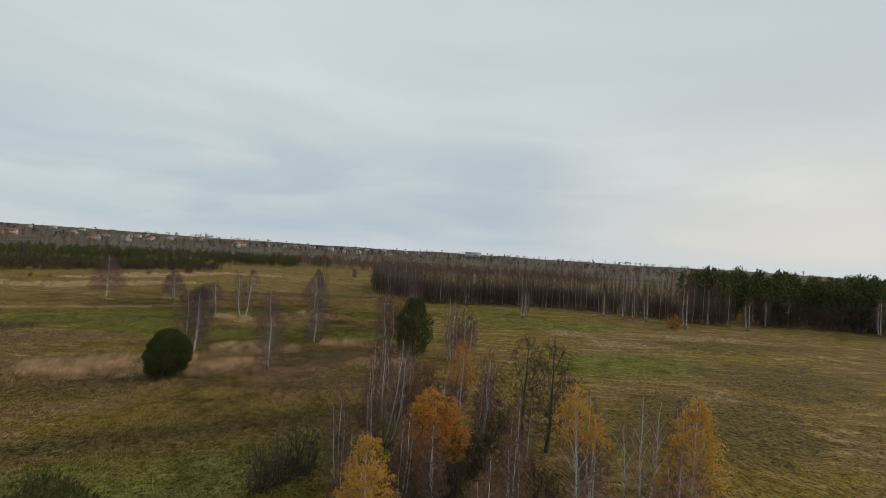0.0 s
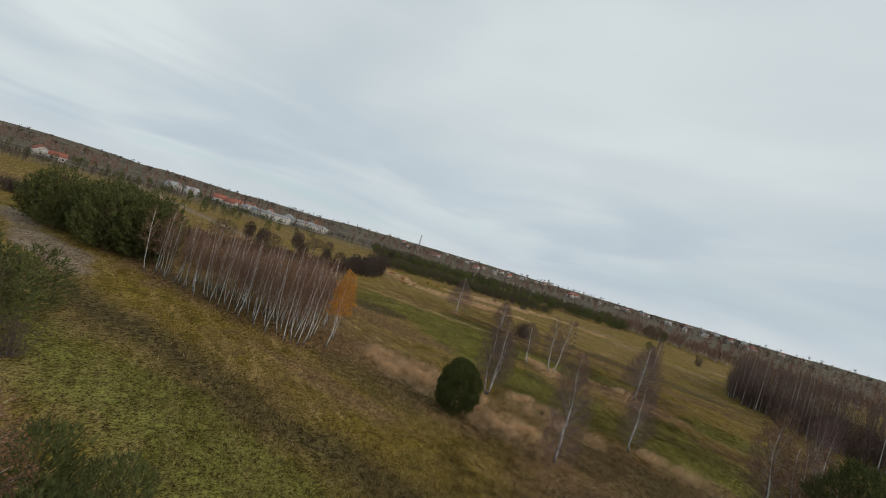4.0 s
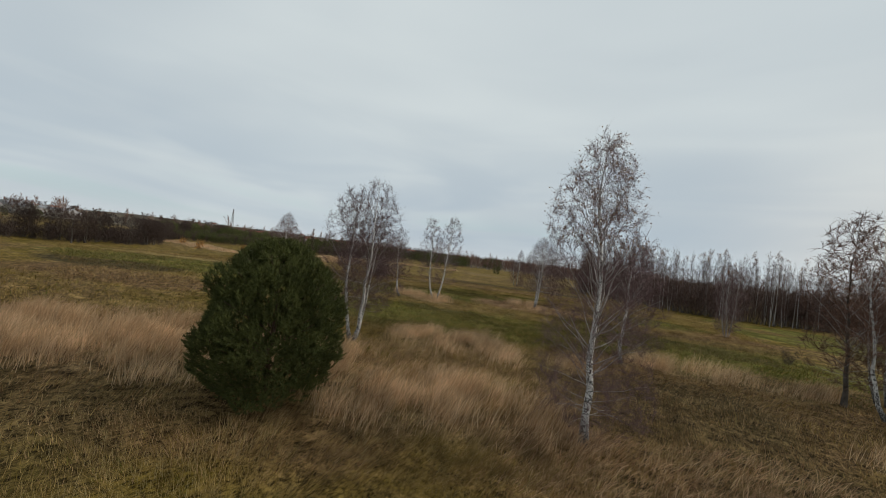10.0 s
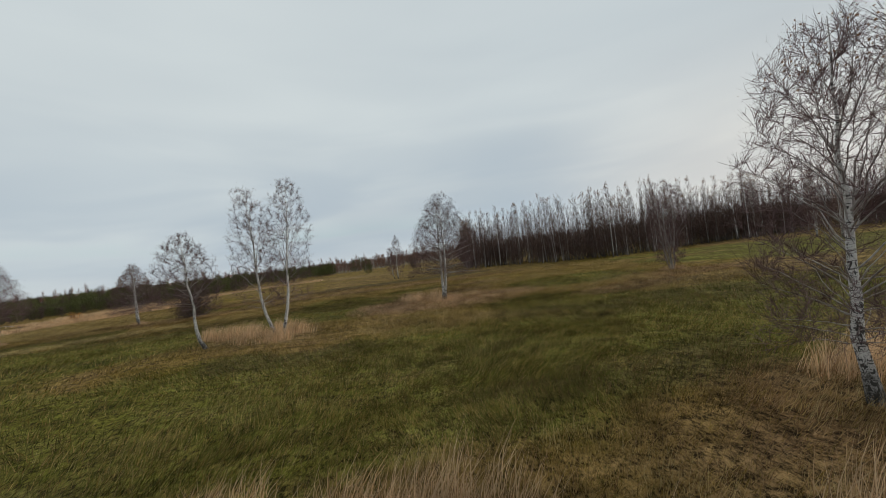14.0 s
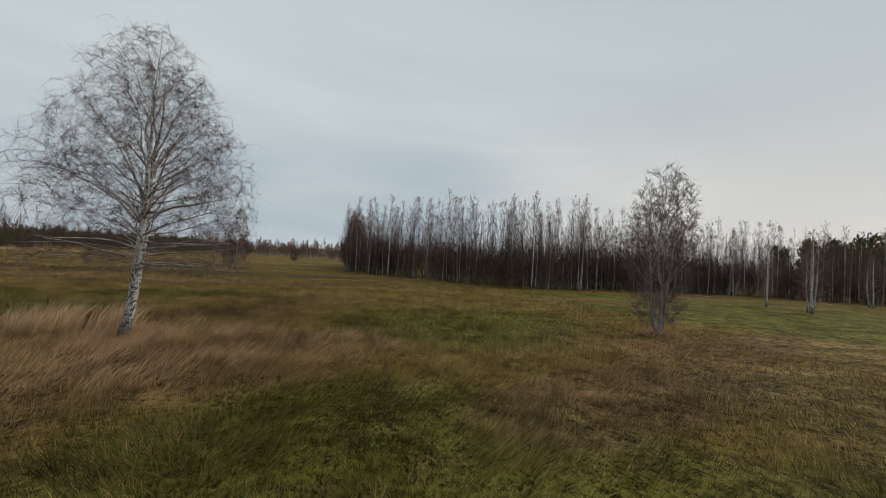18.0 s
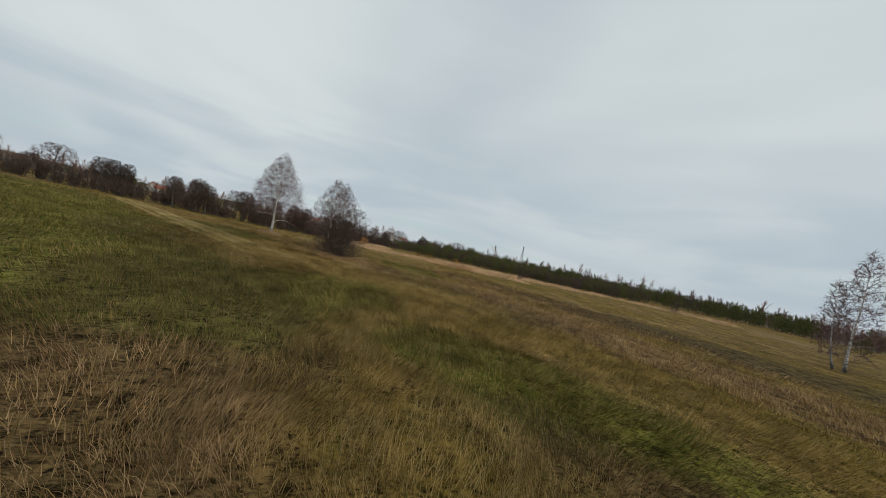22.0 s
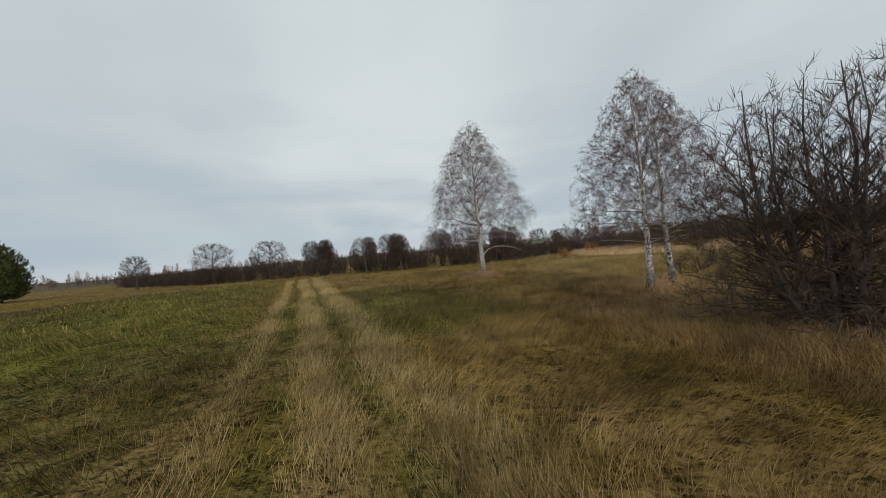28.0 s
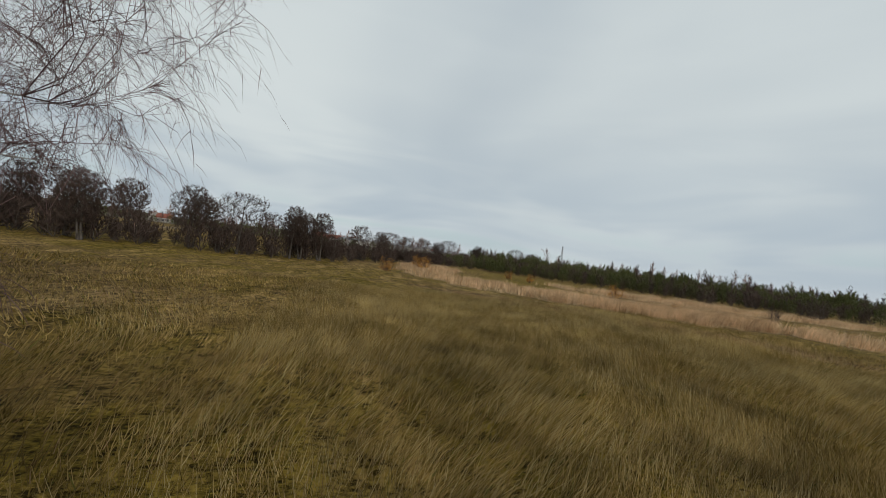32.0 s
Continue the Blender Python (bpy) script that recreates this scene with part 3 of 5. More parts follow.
def grow(seed, height, width, stems=((0, 0, 0, 0, 1.0),), girth=0.16, bare=0.18, limbs=30, subs=7, twigs=7, rise=48, sag=0.25, hang=0.5,
         twig_len=0.55, twig_r=0.006, stout=1.18, leaves=0, leaf=0.05, leaf_low=0.0, sides=8, shape=(0.35, 0.75), wander=0.03, lod=0, fine=0, curtain=0, great=0):
    """A leafless broad tree, as sets of bars. width: the crown's radius; stems: (x, y, lean x, lean y, share of the height)."""
    rng = np.random.default_rng(seed)
    n = len(stems)
    st = np.array(stems, float)
    base = np.column_stack([st[:, 0], st[:, 1], np.full(n, -0.12)])
    H = height * st[:, 4]
    k = 12 if lod == 0 else (7 if lod == 1 else 4)
    s = np.linspace(0, 1, k)
    P0 = base[:, None, :] + np.array((0, 0, 1.0)) * (H[:, None] * s)[:, :, None]
    bow = 0.75 * (1 - np.exp(-4.5 * s)) + 0.25 * s
    P0 = P0 + np.column_stack([st[:, 2], st[:, 3], np.zeros(n)])[:, None, :] * H[:, None, None] * bow[None, :, None]
    jog = np.cumsum(rng.normal(0, wander, (n, k, 3)), axis=1) * np.array((1, 1, 0.2)) * H[:, None, None] * 0.22
    jog[:, 0] = 0
    P0 = P0 + jog
    R0 = girth * st[:, 4:5] * (1 - s[None, :]) ** 1.15 + 0.007
    R0[:, 0] *= 1.3
    if lod == 2:
        return far_growth(P0, R0, st, limbs, subs, width, bare, rise, shape, stout, twig_r, twig_len, sides, rng)

    def girdle(u):
        return width * (u + 0.12) ** shape[0] * np.maximum(1.03 - u, 0) ** shape[1] / (0.52 ** shape[0] * 0.63 ** shape[1])

    def on_stem(who, u):
        v = np.clip(u, 0, 1) * (k - 1)
        a = np.minimum(v.astype(int), k - 2)
        f = (v - a)[:, None]
        return P0[who, a] * (1 - f) + P0[who, a + 1] * f, R0[who, a] * (1 - f[:, 0]) + R0[who, a + 1] * f[:, 0]

    # limbs reach out to the crown's hull
    m = limbs * n
    who = np.repeat(np.arange(n), limbs)
    u1 = np.tile((np.arange(limbs) + 0.5) / limbs, n) + rng.normal(0, 0.02, m)
    az = np.arange(m) * 2.39996 + rng.normal(0, 0.35, m)
    reach = girdle(np.clip(u1, 0, 1)) * st[who, 4] * rng.uniform(0.6, 0.97, m)
    climb = reach * np.tan(np.radians(np.clip(rise + 16 * u1 + rng.normal(0, 6, m), 12, 74)))
    h1 = np.clip(bare + (1 - bare) * u1, 0, 0.985)
    low = np.clip(h1 - climb / H[who], bare * rng.uniform(0.85, 1.1, m) + np.maximum(h1 - bare, 0) * rng.uniform(0.42, 0.78, m), h1 - 0.005)
    foot, rad = on_stem(who, low)
    mid, _ = on_stem(who, h1)
    out = np.column_stack([np.cos(az), np.sin(az), np.zeros(m)])
    end = mid + out * reach[:, None]
    L = np.linalg.norm(end - foot, axis=1)
    k1 = 7 if lod == 0 else 4
    s1 = np.linspace(0, 1, k1)[None, :, None]
    knee = foot + (end - foot) * 0.5 + np.array((0, 0, 1.0)) * (L * (sag - 0.08))[:, None] - out * (L * 0.06)[:, None]
    P1 = foot[:, None] * (1 - s1) ** 2 + knee[:, None] * 2 * s1 * (1 - s1) + end[:, None] * s1 ** 2
    jog = np.cumsum(rng.normal(0, 1, (m, k1, 3)), axis=1) * ((0.05 if lod == 0 else 0.028) / math.sqrt(k1)) * L[:, None, None]
    jog[:, 0] = 0
    P1 = P1 + jog
    r1 = np.minimum(np.maximum(0.0072 * L + 0.003, 0.006) * stout, rad * 0.55)
    if great:
        r1 = np.where(np.arange(m) % great == 0, np.minimum(r1 * 2.1, rad * 0.68), r1)
    R1 = r1[:, None] * (1 - 0.85 * np.linspace(0, 1, k1)[None, :])
    # side branches fill the hull evenly, each from the limb next to its end
    count = limbs * subs * n
    who = rng.choice(n, count * 5, p=st[:, 4] / st[:, 4].sum())
    u2 = rng.random(count * 5)
    hull = girdle(u2) * st[who, 4]
    ok = np.flatnonzero(rng.random(len(u2)) < (hull / (1.15 * hull.max())) ** 1.3 * (0.4 + 0.6 * u2))[:count]
    who, u2, hull = who[ok], u2[ok], hull[ok]
    az = rng.random(len(ok)) * 2 * np.pi
    lump = 0.86 + 0.32 * vnoise(az * 1.6 + seed * 7, u2 * 5 + who * 9, 0.8)
    r2 = hull * np.sqrt(rng.random(len(ok))) ** 0.75 * lump
    axis_, _ = on_stem(who, np.clip(bare + (1 - bare) * u2, 0, 1))
    end = axis_ + np.column_stack([np.cos(az) * r2, np.sin(az) * r2, rng.normal(0, 0.1, len(ok))])
    k2 = 4 if lod == 0 else 3
    s2 = np.linspace(0, 1, k2)[None, :, None]
    fine_ = np.linspace(0, k1 - 1, 2 * k1 - 1)
    a = np.minimum(fine_.astype(int), k1 - 2)
    f = (fine_ - a)[None, :, None]
    P1d = P1[:, a] * (1 - f) + P1[:, a + 1] * f
    R1d = R1[:, a] * (1 - f[:, :, 0]) + R1[:, a + 1] * f[:, :, 0]
    S = np.concatenate([P1d[:, 2:].reshape(-1, 3), P0[:, -(k // 2):].reshape(-1, 3)])
    heading = np.concatenate([unit(np.gradient(P1d, axis=1))[:, 2:].reshape(-1, 3), unit(np.gradient(P0, axis=1))[:, -(k // 2):].reshape(-1, 3)])
    thick = np.concatenate([R1d[:, 2:].ravel(), R0[:, -(k // 2):].ravel()])
    P2, R2, first = [], [], max(1, int(len(end) * 0.28))
    for batch in (end[:first], end[first:]):
        near = np.empty(len(batch), int)
        for a in range(0, len(batch), 300):
            d = batch[a:a + 300, None, :] - S[None]
            short = np.maximum(0.22 - d[:, :, 2] - 0.5 * hang, 0)
            near[a:a + 300] = (np.linalg.norm(d, axis=2) + (1.4 - 0.9 * hang) * short + 0.25 * rng.random(d.shape[:2])).argmin(axis=1)
        foot, head, rad = S[near], heading[near], thick[near]
        run = np.linalg.norm(batch - foot, axis=1)
        knee = foot + head * (run * 0.3)[:, None] + (batch - foot) * 0.28 + np.array((0, 0, 0.12)) * (run * hang)[:, None]
        Q = foot[:, None] * (1 - s2) ** 2 + knee[:, None] * 2 * s2 * (1 - s2) + batch[:, None] * s2 ** 2
        Q[:, 1:] += rng.normal(0, 0.03, Q[:, 1:].shape) * run[:, None, None]
        q = np.maximum(np.minimum(rad * 0.75, 0.0035 + 0.0042 * run)[:, None] * np.linspace(1, 0.45, k2)[None, :], twig_r * 0.85)
        P2.append(Q)
        R2.append(q)
        S = np.concatenate([S, Q[:, 1:].reshape(-1, 3)])
        heading = np.concatenate([heading, unit(np.gradient(Q, axis=1))[:, 1:].reshape(-1, 3)])
        thick = np.concatenate([thick, q[:, 1:].ravel()])
    P2, R2 = np.concatenate(P2), np.concatenate(R2)
    made = {"stems": [tubes(P0[i:i + 1], R0[i:i + 1], sides) for i in range(n)]}
    pt, head, rad, t, par = pick(P2, R2, max(1, twigs), 0.10, 1.0, rng)
    lift = np.array((0, 0, max(0.0, 0.3 - 0.6 * hang)))
    P3 = sweep(pt, unit(fork(head, rng.uniform(14, 54, len(t)), rng) + lift), twig_len * rng.uniform(0.35, 1.3, len(t)), 3, hang, 0.10, rng)
    pt, head, rad, t, par = pick(P1, R1, max(2, subs), 0.25, 1.0, rng)
    P3 = np.concatenate([P3, sweep(pt, unit(fork(head, 42, rng) + lift), twig_len * rng.uniform(0.5, 1.2, len(t)), 3, hang, 0.06, rng)])
    if lod == 0:
        made["limbs"] = [tubes(P1[i:i + 1], R1[i:i + 1], 5) for i in range(m)]
        made["spray"] = blend(tubes(P2, R2, 3), slivers(P3, twig_r, rng))
        if fine:
            pt, head, rad, t, par = pick(P3, np.full(P3.shape[:2], twig_r), fine, 0.2, 0.95, rng)
            P4 = sweep(pt, unit(fork(head, rng.uniform(25, 60, len(t)), rng)), twig_len * rng.uniform(0.25, 0.6, len(t)), 3, hang, 0.10, rng)
            made["spray"] = blend(made["spray"], slivers(P4, twig_r * 0.75, rng))
        if curtain:
            pt, head, rad, t, par = pick(P2, R2, curtain, 0.35, 1.0, rng)
            fall = sweep(pt, unit(head * np.array((1, 1, 0.4)) + rng.normal(0, 0.35, (len(t), 3)) - np.array((0, 0, 0.25))), rng.uniform(0.35, 0.95, len(t)), 3, 0.6, 0.07, rng)
            pt, head, rad, t, par = pick(fall, np.full(fall.shape[:2], twig_r), 3, 0.1, 0.9, rng)
            side = sweep(pt, fork(head, 28, rng), rng.uniform(0.14, 0.34, len(t)), 3, 0.35, 0.08, rng)
            made["spray"] = blend(made["spray"], slivers(fall, twig_r * 1.15, rng), slivers(side, twig_r * 0.9, rng))
    else:
        made["limbs"] = [tubes(P1, R1, 3)]
        made["spray"] = blend(slivers(P2[:, [0, 1, 2]], R2[:, 0], rng), slivers(P3, twig_r, rng))
    out = made
    if leaves:
        tip = P3[:, 1:].reshape(-1, 3)
        tip = tip[tip[:, 2] > leaf_low * height]
        at = tip[rng.integers(0, len(tip), leaves)] + rng.normal(0, 0.05, (leaves, 3))
        out["leaves"] = flakes(at, leaf, rng)
    return out


def flakes(at, size, rng):
    """Small pointed leaves, folded along the middle rib."""
    n = len(at)
    a = unit(rng.normal(0, 1, (n, 3)) + np.array((0, 0, -0.6)))
    b = fork(a, 90.0, rng)
    c = np.cross(a, b)
    s = (size * rng.uniform(0.7, 1.3, n))[:, None]
    V = np.stack([at, at + a * s * 0.5 + b * s * 0.42 + c * s * 0.12, at + a * s, at + a * s * 0.5 - b * s * 0.42 + c * s * 0.12], 1).reshape(-1, 3)
    i = np.arange(n)[:, None] * 4
    return V, NO_QUADS, np.concatenate([i + np.array((0, 1, 2)), i + np.array((0, 2, 3))])


def blend(*sets):
    """Joins (verts, quads, tris) sets into one."""
    V, Q, T, off = [], [], [], 0
    for v, q, t in sets:
        V.append(v)
        Q.append(q + off)
        T.append(t + off)
        off += len(v)
    return np.concatenate(V), np.concatenate(Q), np.concatenate(T)


def part(name, me, parent, label=""):
    ob = new(name, me)
    ob.parent = parent
    return tagged(ob, label)


def thing(name, x, y, label, category, group="", turn=0.0, size=1.0, sink=0.0):
    ob = new(name)
    ob.empty_display_size = 0.3
    ob.matrix_basis = pose(x, y, float(land(x, y)) - sink, 0, 0, turn)
    ob.scale = (size, size, size)
    return tagged(ob, label, category, group)


def tree_meshes(name, g, bark, limb, twig, leaf=None):
    """The meshes of one grown tree: (part name, mesh) pairs. Near trees have each limb by itself."""
    made = [("trunk", mesh_of(name + "_trunk", *one, mat=bark, smooth=True)) for one in g["stems"]]
    if len(g["limbs"]) > 1:
        made += [("limb", mesh_of(name + "_limb", *one, mat=limb, smooth=True)) for one in g["limbs"]]
        made.append(("crown", mesh_of(name + "_crown", *g["spray"], mat=twig)))
    else:
        made.append(("crown", mesh_of(name + "_crown", *blend(g["limbs"][0], g["spray"]), mat=limb, second=twig, first=len(g["limbs"][0][1]))))
    if "leaves" in g:
        made.append(("foliage", mesh_of(name + "_foliage", *g["leaves"], mat=leaf)))
    return made


def plant(name, meshes, x, y, label, category, group="", turn=0.0, size=1.0):
    ob = thing(name, x, y, label, category, group, turn, size)
    crown = None
    for key, me in meshes:
        made = part(key, me, crown if key == "foliage" and crown else ob)
        crown = made if key == "crown" else crown
    return ob


def replant(ob, x, y, turn=0.0, size=1.0):
    """A copy of a planted tree elsewhere."""
    keep = ob.scale.copy()
    ob.scale = (size, size, size)
    made = copy_thing(ob, pose(x, y, float(land(x, y)), 0, 0, turn))
    ob.scale = keep
    return made


def stamp(sets, rows):
    """Many copies of (verts, quads, tris) sets, joined: rows of (which, x, y, turn, size, stretch)."""
    out = []
    zs = land(np.array([r[1] for r in rows]), np.array([r[2] for r in rows]))
    for (which, x, y, turn, size, stretch), z in zip(rows, zs):
        v, q, t = sets[int(which)]
        c, s = math.cos(turn), math.sin(turn)
        w = np.column_stack([(v[:, 0] * c - v[:, 1] * s) * size + x, (v[:, 0] * s + v[:, 1] * c) * size + y, v[:, 2] * size * stretch + z])
        out.append((w, q, t))
    return blend(*out)


# ---- ground: one sheet to the horizon ----
def build_ground():
    def axis(lo, hi, fine, far):
        mid = np.arange(lo, hi + fine / 2, fine)
        out, d, p = [], fine, 0.0
        while p < far:
            d *= 1.16
            p += d
            out.append(p)
        out = np.array(out)
        return np.concatenate([(lo - out)[::-1], mid, hi + out])
    xs, ys = axis(-135, 45, 0.8, 4300), axis(0, 145, 0.8, 4300)
    X, Y = np.meshgrid(xs, ys)
    x, y = X.ravel(), Y.ravel()
    V = np.column_stack([x, y, land(x, y)])
    nx, ny = len(xs), len(ys)
    i = (np.arange(ny - 1)[:, None] * nx + np.arange(nx - 1)[None, :]).ravel()
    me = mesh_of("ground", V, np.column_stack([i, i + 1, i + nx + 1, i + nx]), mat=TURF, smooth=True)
    straw, green, rust, sand, dug = cover(x, y)
    one = np.ones(len(x))
    for name, cols in (("cover", (straw, green, rust, one)), ("bare", (sand, dug, step(230, 420, np.hypot(x + 40, y - 60)), one))):
        at = me.attributes.new(name, "FLOAT_COLOR", "POINT")
        at.data.foreach_set("color", np.column_stack(cols).astype(np.float32).ravel())
    tagged(new("ground", me), "flat late-autumn meadow of olive, straw and rust-brown grass", "meadow", kind="structure")


build_ground()


# ---- single birches on the meadow ----
def hero(name, x, y, label, grown, twig=TWIG, leaf=RUST_LEAF, turn=0.0, bark=BARK, limb=LIMB):
    return plant(name, tree_meshes(name, grown, bark, limb, twig, leaf), x, y, label, "tree", turn=turn)


hero("birch_tree", -21.6, 45.0, "slim birch with rust leaves near its tip",
     grow(11, 10.0, 1.85, ((0, 0, 0.0, 0.02, 1),), 0.125, 0.09, 80, 22, 10, 48, 0.06, 0.08, 0.36, 0.0029, fine=1, leaves=2300, leaf=0.05, leaf_low=0.62, shape=(0.3, 0.62)))
hero("birch_tree", -34.3, 49.2, "birch of three white stems in straw grass",
     grow(12, 9.35, 2.05, ((0, 0, 0.03, 0.03, 1), (-0.14, -0.05, -0.17, 0.02, 0.93), (-0.02, 0.14, -0.05, 0.19, 0.8)), 0.115, 0.22, 38, 23, 11, 52, 0.07, 0.08, 0.34, 0.0031, fine=1, shape=(0.4, 0.62)))
hero("birch_tree", -41.4, 73.1, "pair of narrow birches parting in a V",
     grow(13, 10.4, 1.65, ((0, 0, 0.06, 0.03, 1), (-0.2, -0.1, -0.14, -0.03, 0.97)), 0.115, 0.22, 40, 16, 10, 54, 0.08, 0.08, 0.40, 0.0042, leaves=500, leaf_low=0.8, leaf=0.06, shape=(0.35, 0.55)))
hero("birch_tree", -45.6, 71.6, "small leaning birch with a rounded crown",
     grow(14, 7.6, 1.9, ((0, 0, -0.14, 0.02, 1),), 0.11, 0.33, 46, 18, 9, 44, 0.10, 0.12, 0.36, 0.0044, shape=(0.35, 0.6)))
hero("birch_tree", -20.7, 57.6, "low-branched grey birch over brown grass",
     grow(15, 7.6, 1.8, ((0, 0, 0.0, 0.0, 1),), 0.115, 0.15, 60, 19, 10, 46, 0.07, 0.07, 0.40, 0.0036, leaves=160, leaf=0.05, leaf_low=0.85, shape=(0.4, 0.6)))
hero("birch_tree", -31.75, 84.15, "leaning twin-stemmed birch with a wide hanging crown",
     grow(16, 10.1, 3.05, ((0, 0, 0.07, -0.05, 1), (-0.06, 0.13, -0.005, 0.085, 0.95)), 0.145, 0.25, 48, 34, 10, 46, 0.09, 0.2, 0.30, 0.0022, fine=1, curtain=1, great=8, wander=0.02, leaves=160, leaf=0.04, shape=(0.2, 0.70)))
hero("birch_tree", -9.4, 88.6, "upright birch of several stems from one foot",
     grow(17, 8.9, 1.55, ((0, 0, -0.02, 0, 1), (0.15, 0.1, 0.07, 0.03, 0.95), (-0.15, 0, -0.09, 0.02, 0.85), (0, 0.2, 0.02, 0.1, 0.8)), 0.08, 0.10, 28, 14, 9, 54, 0.06, 0.05, 0.38, 0.0050, shape=(0.4, 0.42)), bark=LIMB)
hero("birch_tree", -46.8, 131.0, "lone birch with a second slim stem",
     grow(18, 9.6, 1.6, ((0, 0, 0.02, 0, 1), (-0.8, 0.3, -0.1, 0, 0.75)), 0.11, 0.14, 34, 12, 7, 46, 0.1, 0.2, 0.5, 0.010, lod=1))
weeping = hero("birch_tree", -82.3, 84.95, "white weeping birch with a long bough",
     grow(19, 10.8, 3.05, ((0, 0, 0.03, 0.0, 1),), 0.18, 0.26, 60, 34, 11, 44, 0.12, 0.36, 0.36, 0.0023, fine=1, curtain=3, great=5, wander=0.012, leaves=60, shape=(0.3, 0.92)))
bough = np.array([[(0.08, 0.1, 1.55), (0.16, 0.45, 1.95), (0.27, 0.95, 2.14), (0.42, 1.55, 2.12), (0.58, 2.15, 2.0), (0.68, 2.7, 1.72)]])
part("limb", mesh_of("long_bough", *tubes(bough, np.array([[0.045, 0.04, 0.033, 0.026, 0.018, 0.006]]), 7), mat=BARK, smooth=True), weeping, "long pale bough")
rng = np.random.default_rng(24)
tip, head, rad, t, par = pick(bough, np.full((1, 6), 0.02), 46, 0.3, 1.0, rng)
shoots = sweep(tip, unit(fork(head, 45, rng)), rng.uniform(0.3, 0.9, len(t)), 3, 0.55, 0.06, rng)
tip, head, rad, t, par = pick(shoots, np.full((46, 3), 0.004), 7, 0.2, 1.0, rng)
part("spray", mesh_of("bough_spray", *blend(slivers(shoots, 0.005, rng), slivers(sweep(tip, fork(head, 40, rng), rng.uniform(0.15, 0.4, len(t)), 3, 0.5, 0.06, rng), 0.003, rng)), mat=TWIG), weeping)
hero("birch_tree", -70.85, 91.85, "twin-stemmed birch with brown leaves near its tip",
     grow(20, 7.9, 2.42, ((0, 0, -0.012, 0.012, 1), (-1.33, 1.22, 0.0, 0.0, 0.97)), 0.13, 0.23, 50, 38, 13, 54, 0.10, 0.22, 0.22, 0.0019, stout=0.95, fine=2, wander=0.012, leaves=2200, leaf=0.045, leaf_low=0.62, shape=(0.14, 0.85)))
hero("birch_tree", -10.1, 59.6, "dark-limbed birch beside pines",
     grow(21, 10.3, 1.9, ((0, 0, -0.02, 0, 1),), 0.12, 0.12, 50, 15, 9, 46, 0.08, 0.15, 0.42, 0.0075, shape=(0.35, 0.5)), bark=GREY_BARK, twig=RUSSET_TWIG)
hero("birch_tree", -9.2, 57.9, "crooked birch with white stems among pines",
     grow(22, 8.8, 1.7, ((0, 0, -0.1, 0, 1), (0.35, 0.1, 0.02, 0.03, 0.9), (1.2, 0.4, 0.24, 0.03, 0.92)), 0.1, 0.3, 28, 13, 8, 46, 0.08, 0.15, 0.42, 0.0075, shape=(0.4, 0.5)), twig=RUSSET_TWIG)
hero("birch_tree", -0.2, 66.9, "bare birch on the hedge line",
     grow(23, 8.6, 1.5, ((0, 0, 0.02, 0, 1), (0.4, 0.1, 0.1, 0.0, 0.9)), 0.09, 0.15, 30, 6, 5, 46, 0.2, 0.3, 0.5, 0.009, lod=1), twig=RUSSET_TWIG)
# the hedge row below the start
hero("birch_tree", -4.0, 30.0, "birch of many pale stems in the hedge row",
     grow(25, 8.6, 1.35, ((0, 0, 0.1, 0.05, 1), (-0.3, 0.2, -0.02, 0.1, 0.95), (0.3, -0.2, 0.14, -0.04, 0.85), (-0.4, -0.3, -0.14, 0, 0.8)), 0.08, 0.2, 26, 6, 5, 48, 0.18, 0.25, 0.5, 0.007, lod=1), twig=RUSSET_TWIG, limb=BARK)
hero("birch_tree", 2.0, 34.5, "young birch with thin orange foliage",
     grow(26, 8.0, 1.4, ((0, 0, 0, 0, 1),), 0.09, 0.2, 36, 6, 5, 46, 0.15, 0.25, 0.5, 0.007, leaves=4200, leaf=0.075, leaf_low=0.5, lod=1), leaf=ORANGE_LEAF, twig=RUSSET_TWIG)
hero("maple_tree", 0.0, 26.0, "low broad maple full of orange leaves",
     grow(27, 6.2, 2.3, ((0, 0, 0, 0, 1), (0.2, 0.1, 0.12, 0.1, 0.9), (-0.2, 0, -0.12, 0, 0.9)), 0.08, 0.1, 26, 6, 5, 36, 0.15, 0.2, 0.45, 0.007, leaves=17000, leaf=0.11, leaf_low=0.3, lod=1), leaf=ORANGE_LEAF, bark=GREY_BARK, limb=GREY_BARK, twig=DARK_TWIG)
hero("oak_tree", -0.8, 31.0, "young oak holding sparse brown-orange leaves",
     grow(28, 7.0, 1.8, ((0, 0, 0, 0, 1),), 0.11, 0.12, 36, 6, 6, 36, 0.1, 0.15, 0.4, 0.008, leaves=5200, leaf=0.10, leaf_low=0.15, lod=1), leaf=RUST_LEAF, bark=GREY_BARK, limb=GREY_BARK, twig=DARK_TWIG)
hero("birch_tree", -2.4, 17.4, "golden-leaved young birch in the hedge row",
     grow(29, 7.0, 1.6, ((0, 0, 0, 0, 1),), 0.08, 0.12, 38, 6, 6, 44, 0.12, 0.25, 0.45, 0.006, leaves=11000, leaf=0.08, leaf_low=0.2, lod=1), leaf=GOLD_LEAF, limb=BARK)
hero("birch_tree", 15.6, 22.8, "slender birch in full golden leaf",
     grow(30, 8.1, 1.75, ((0, 0, 0, 0, 1),), 0.09, 0.1, 42, 6, 6, 46, 0.12, 0.25, 0.45, 0.006, leaves=12000, leaf=0.085, leaf_low=0.15, lod=1), leaf=GOLD_LEAF, limb=BARK)
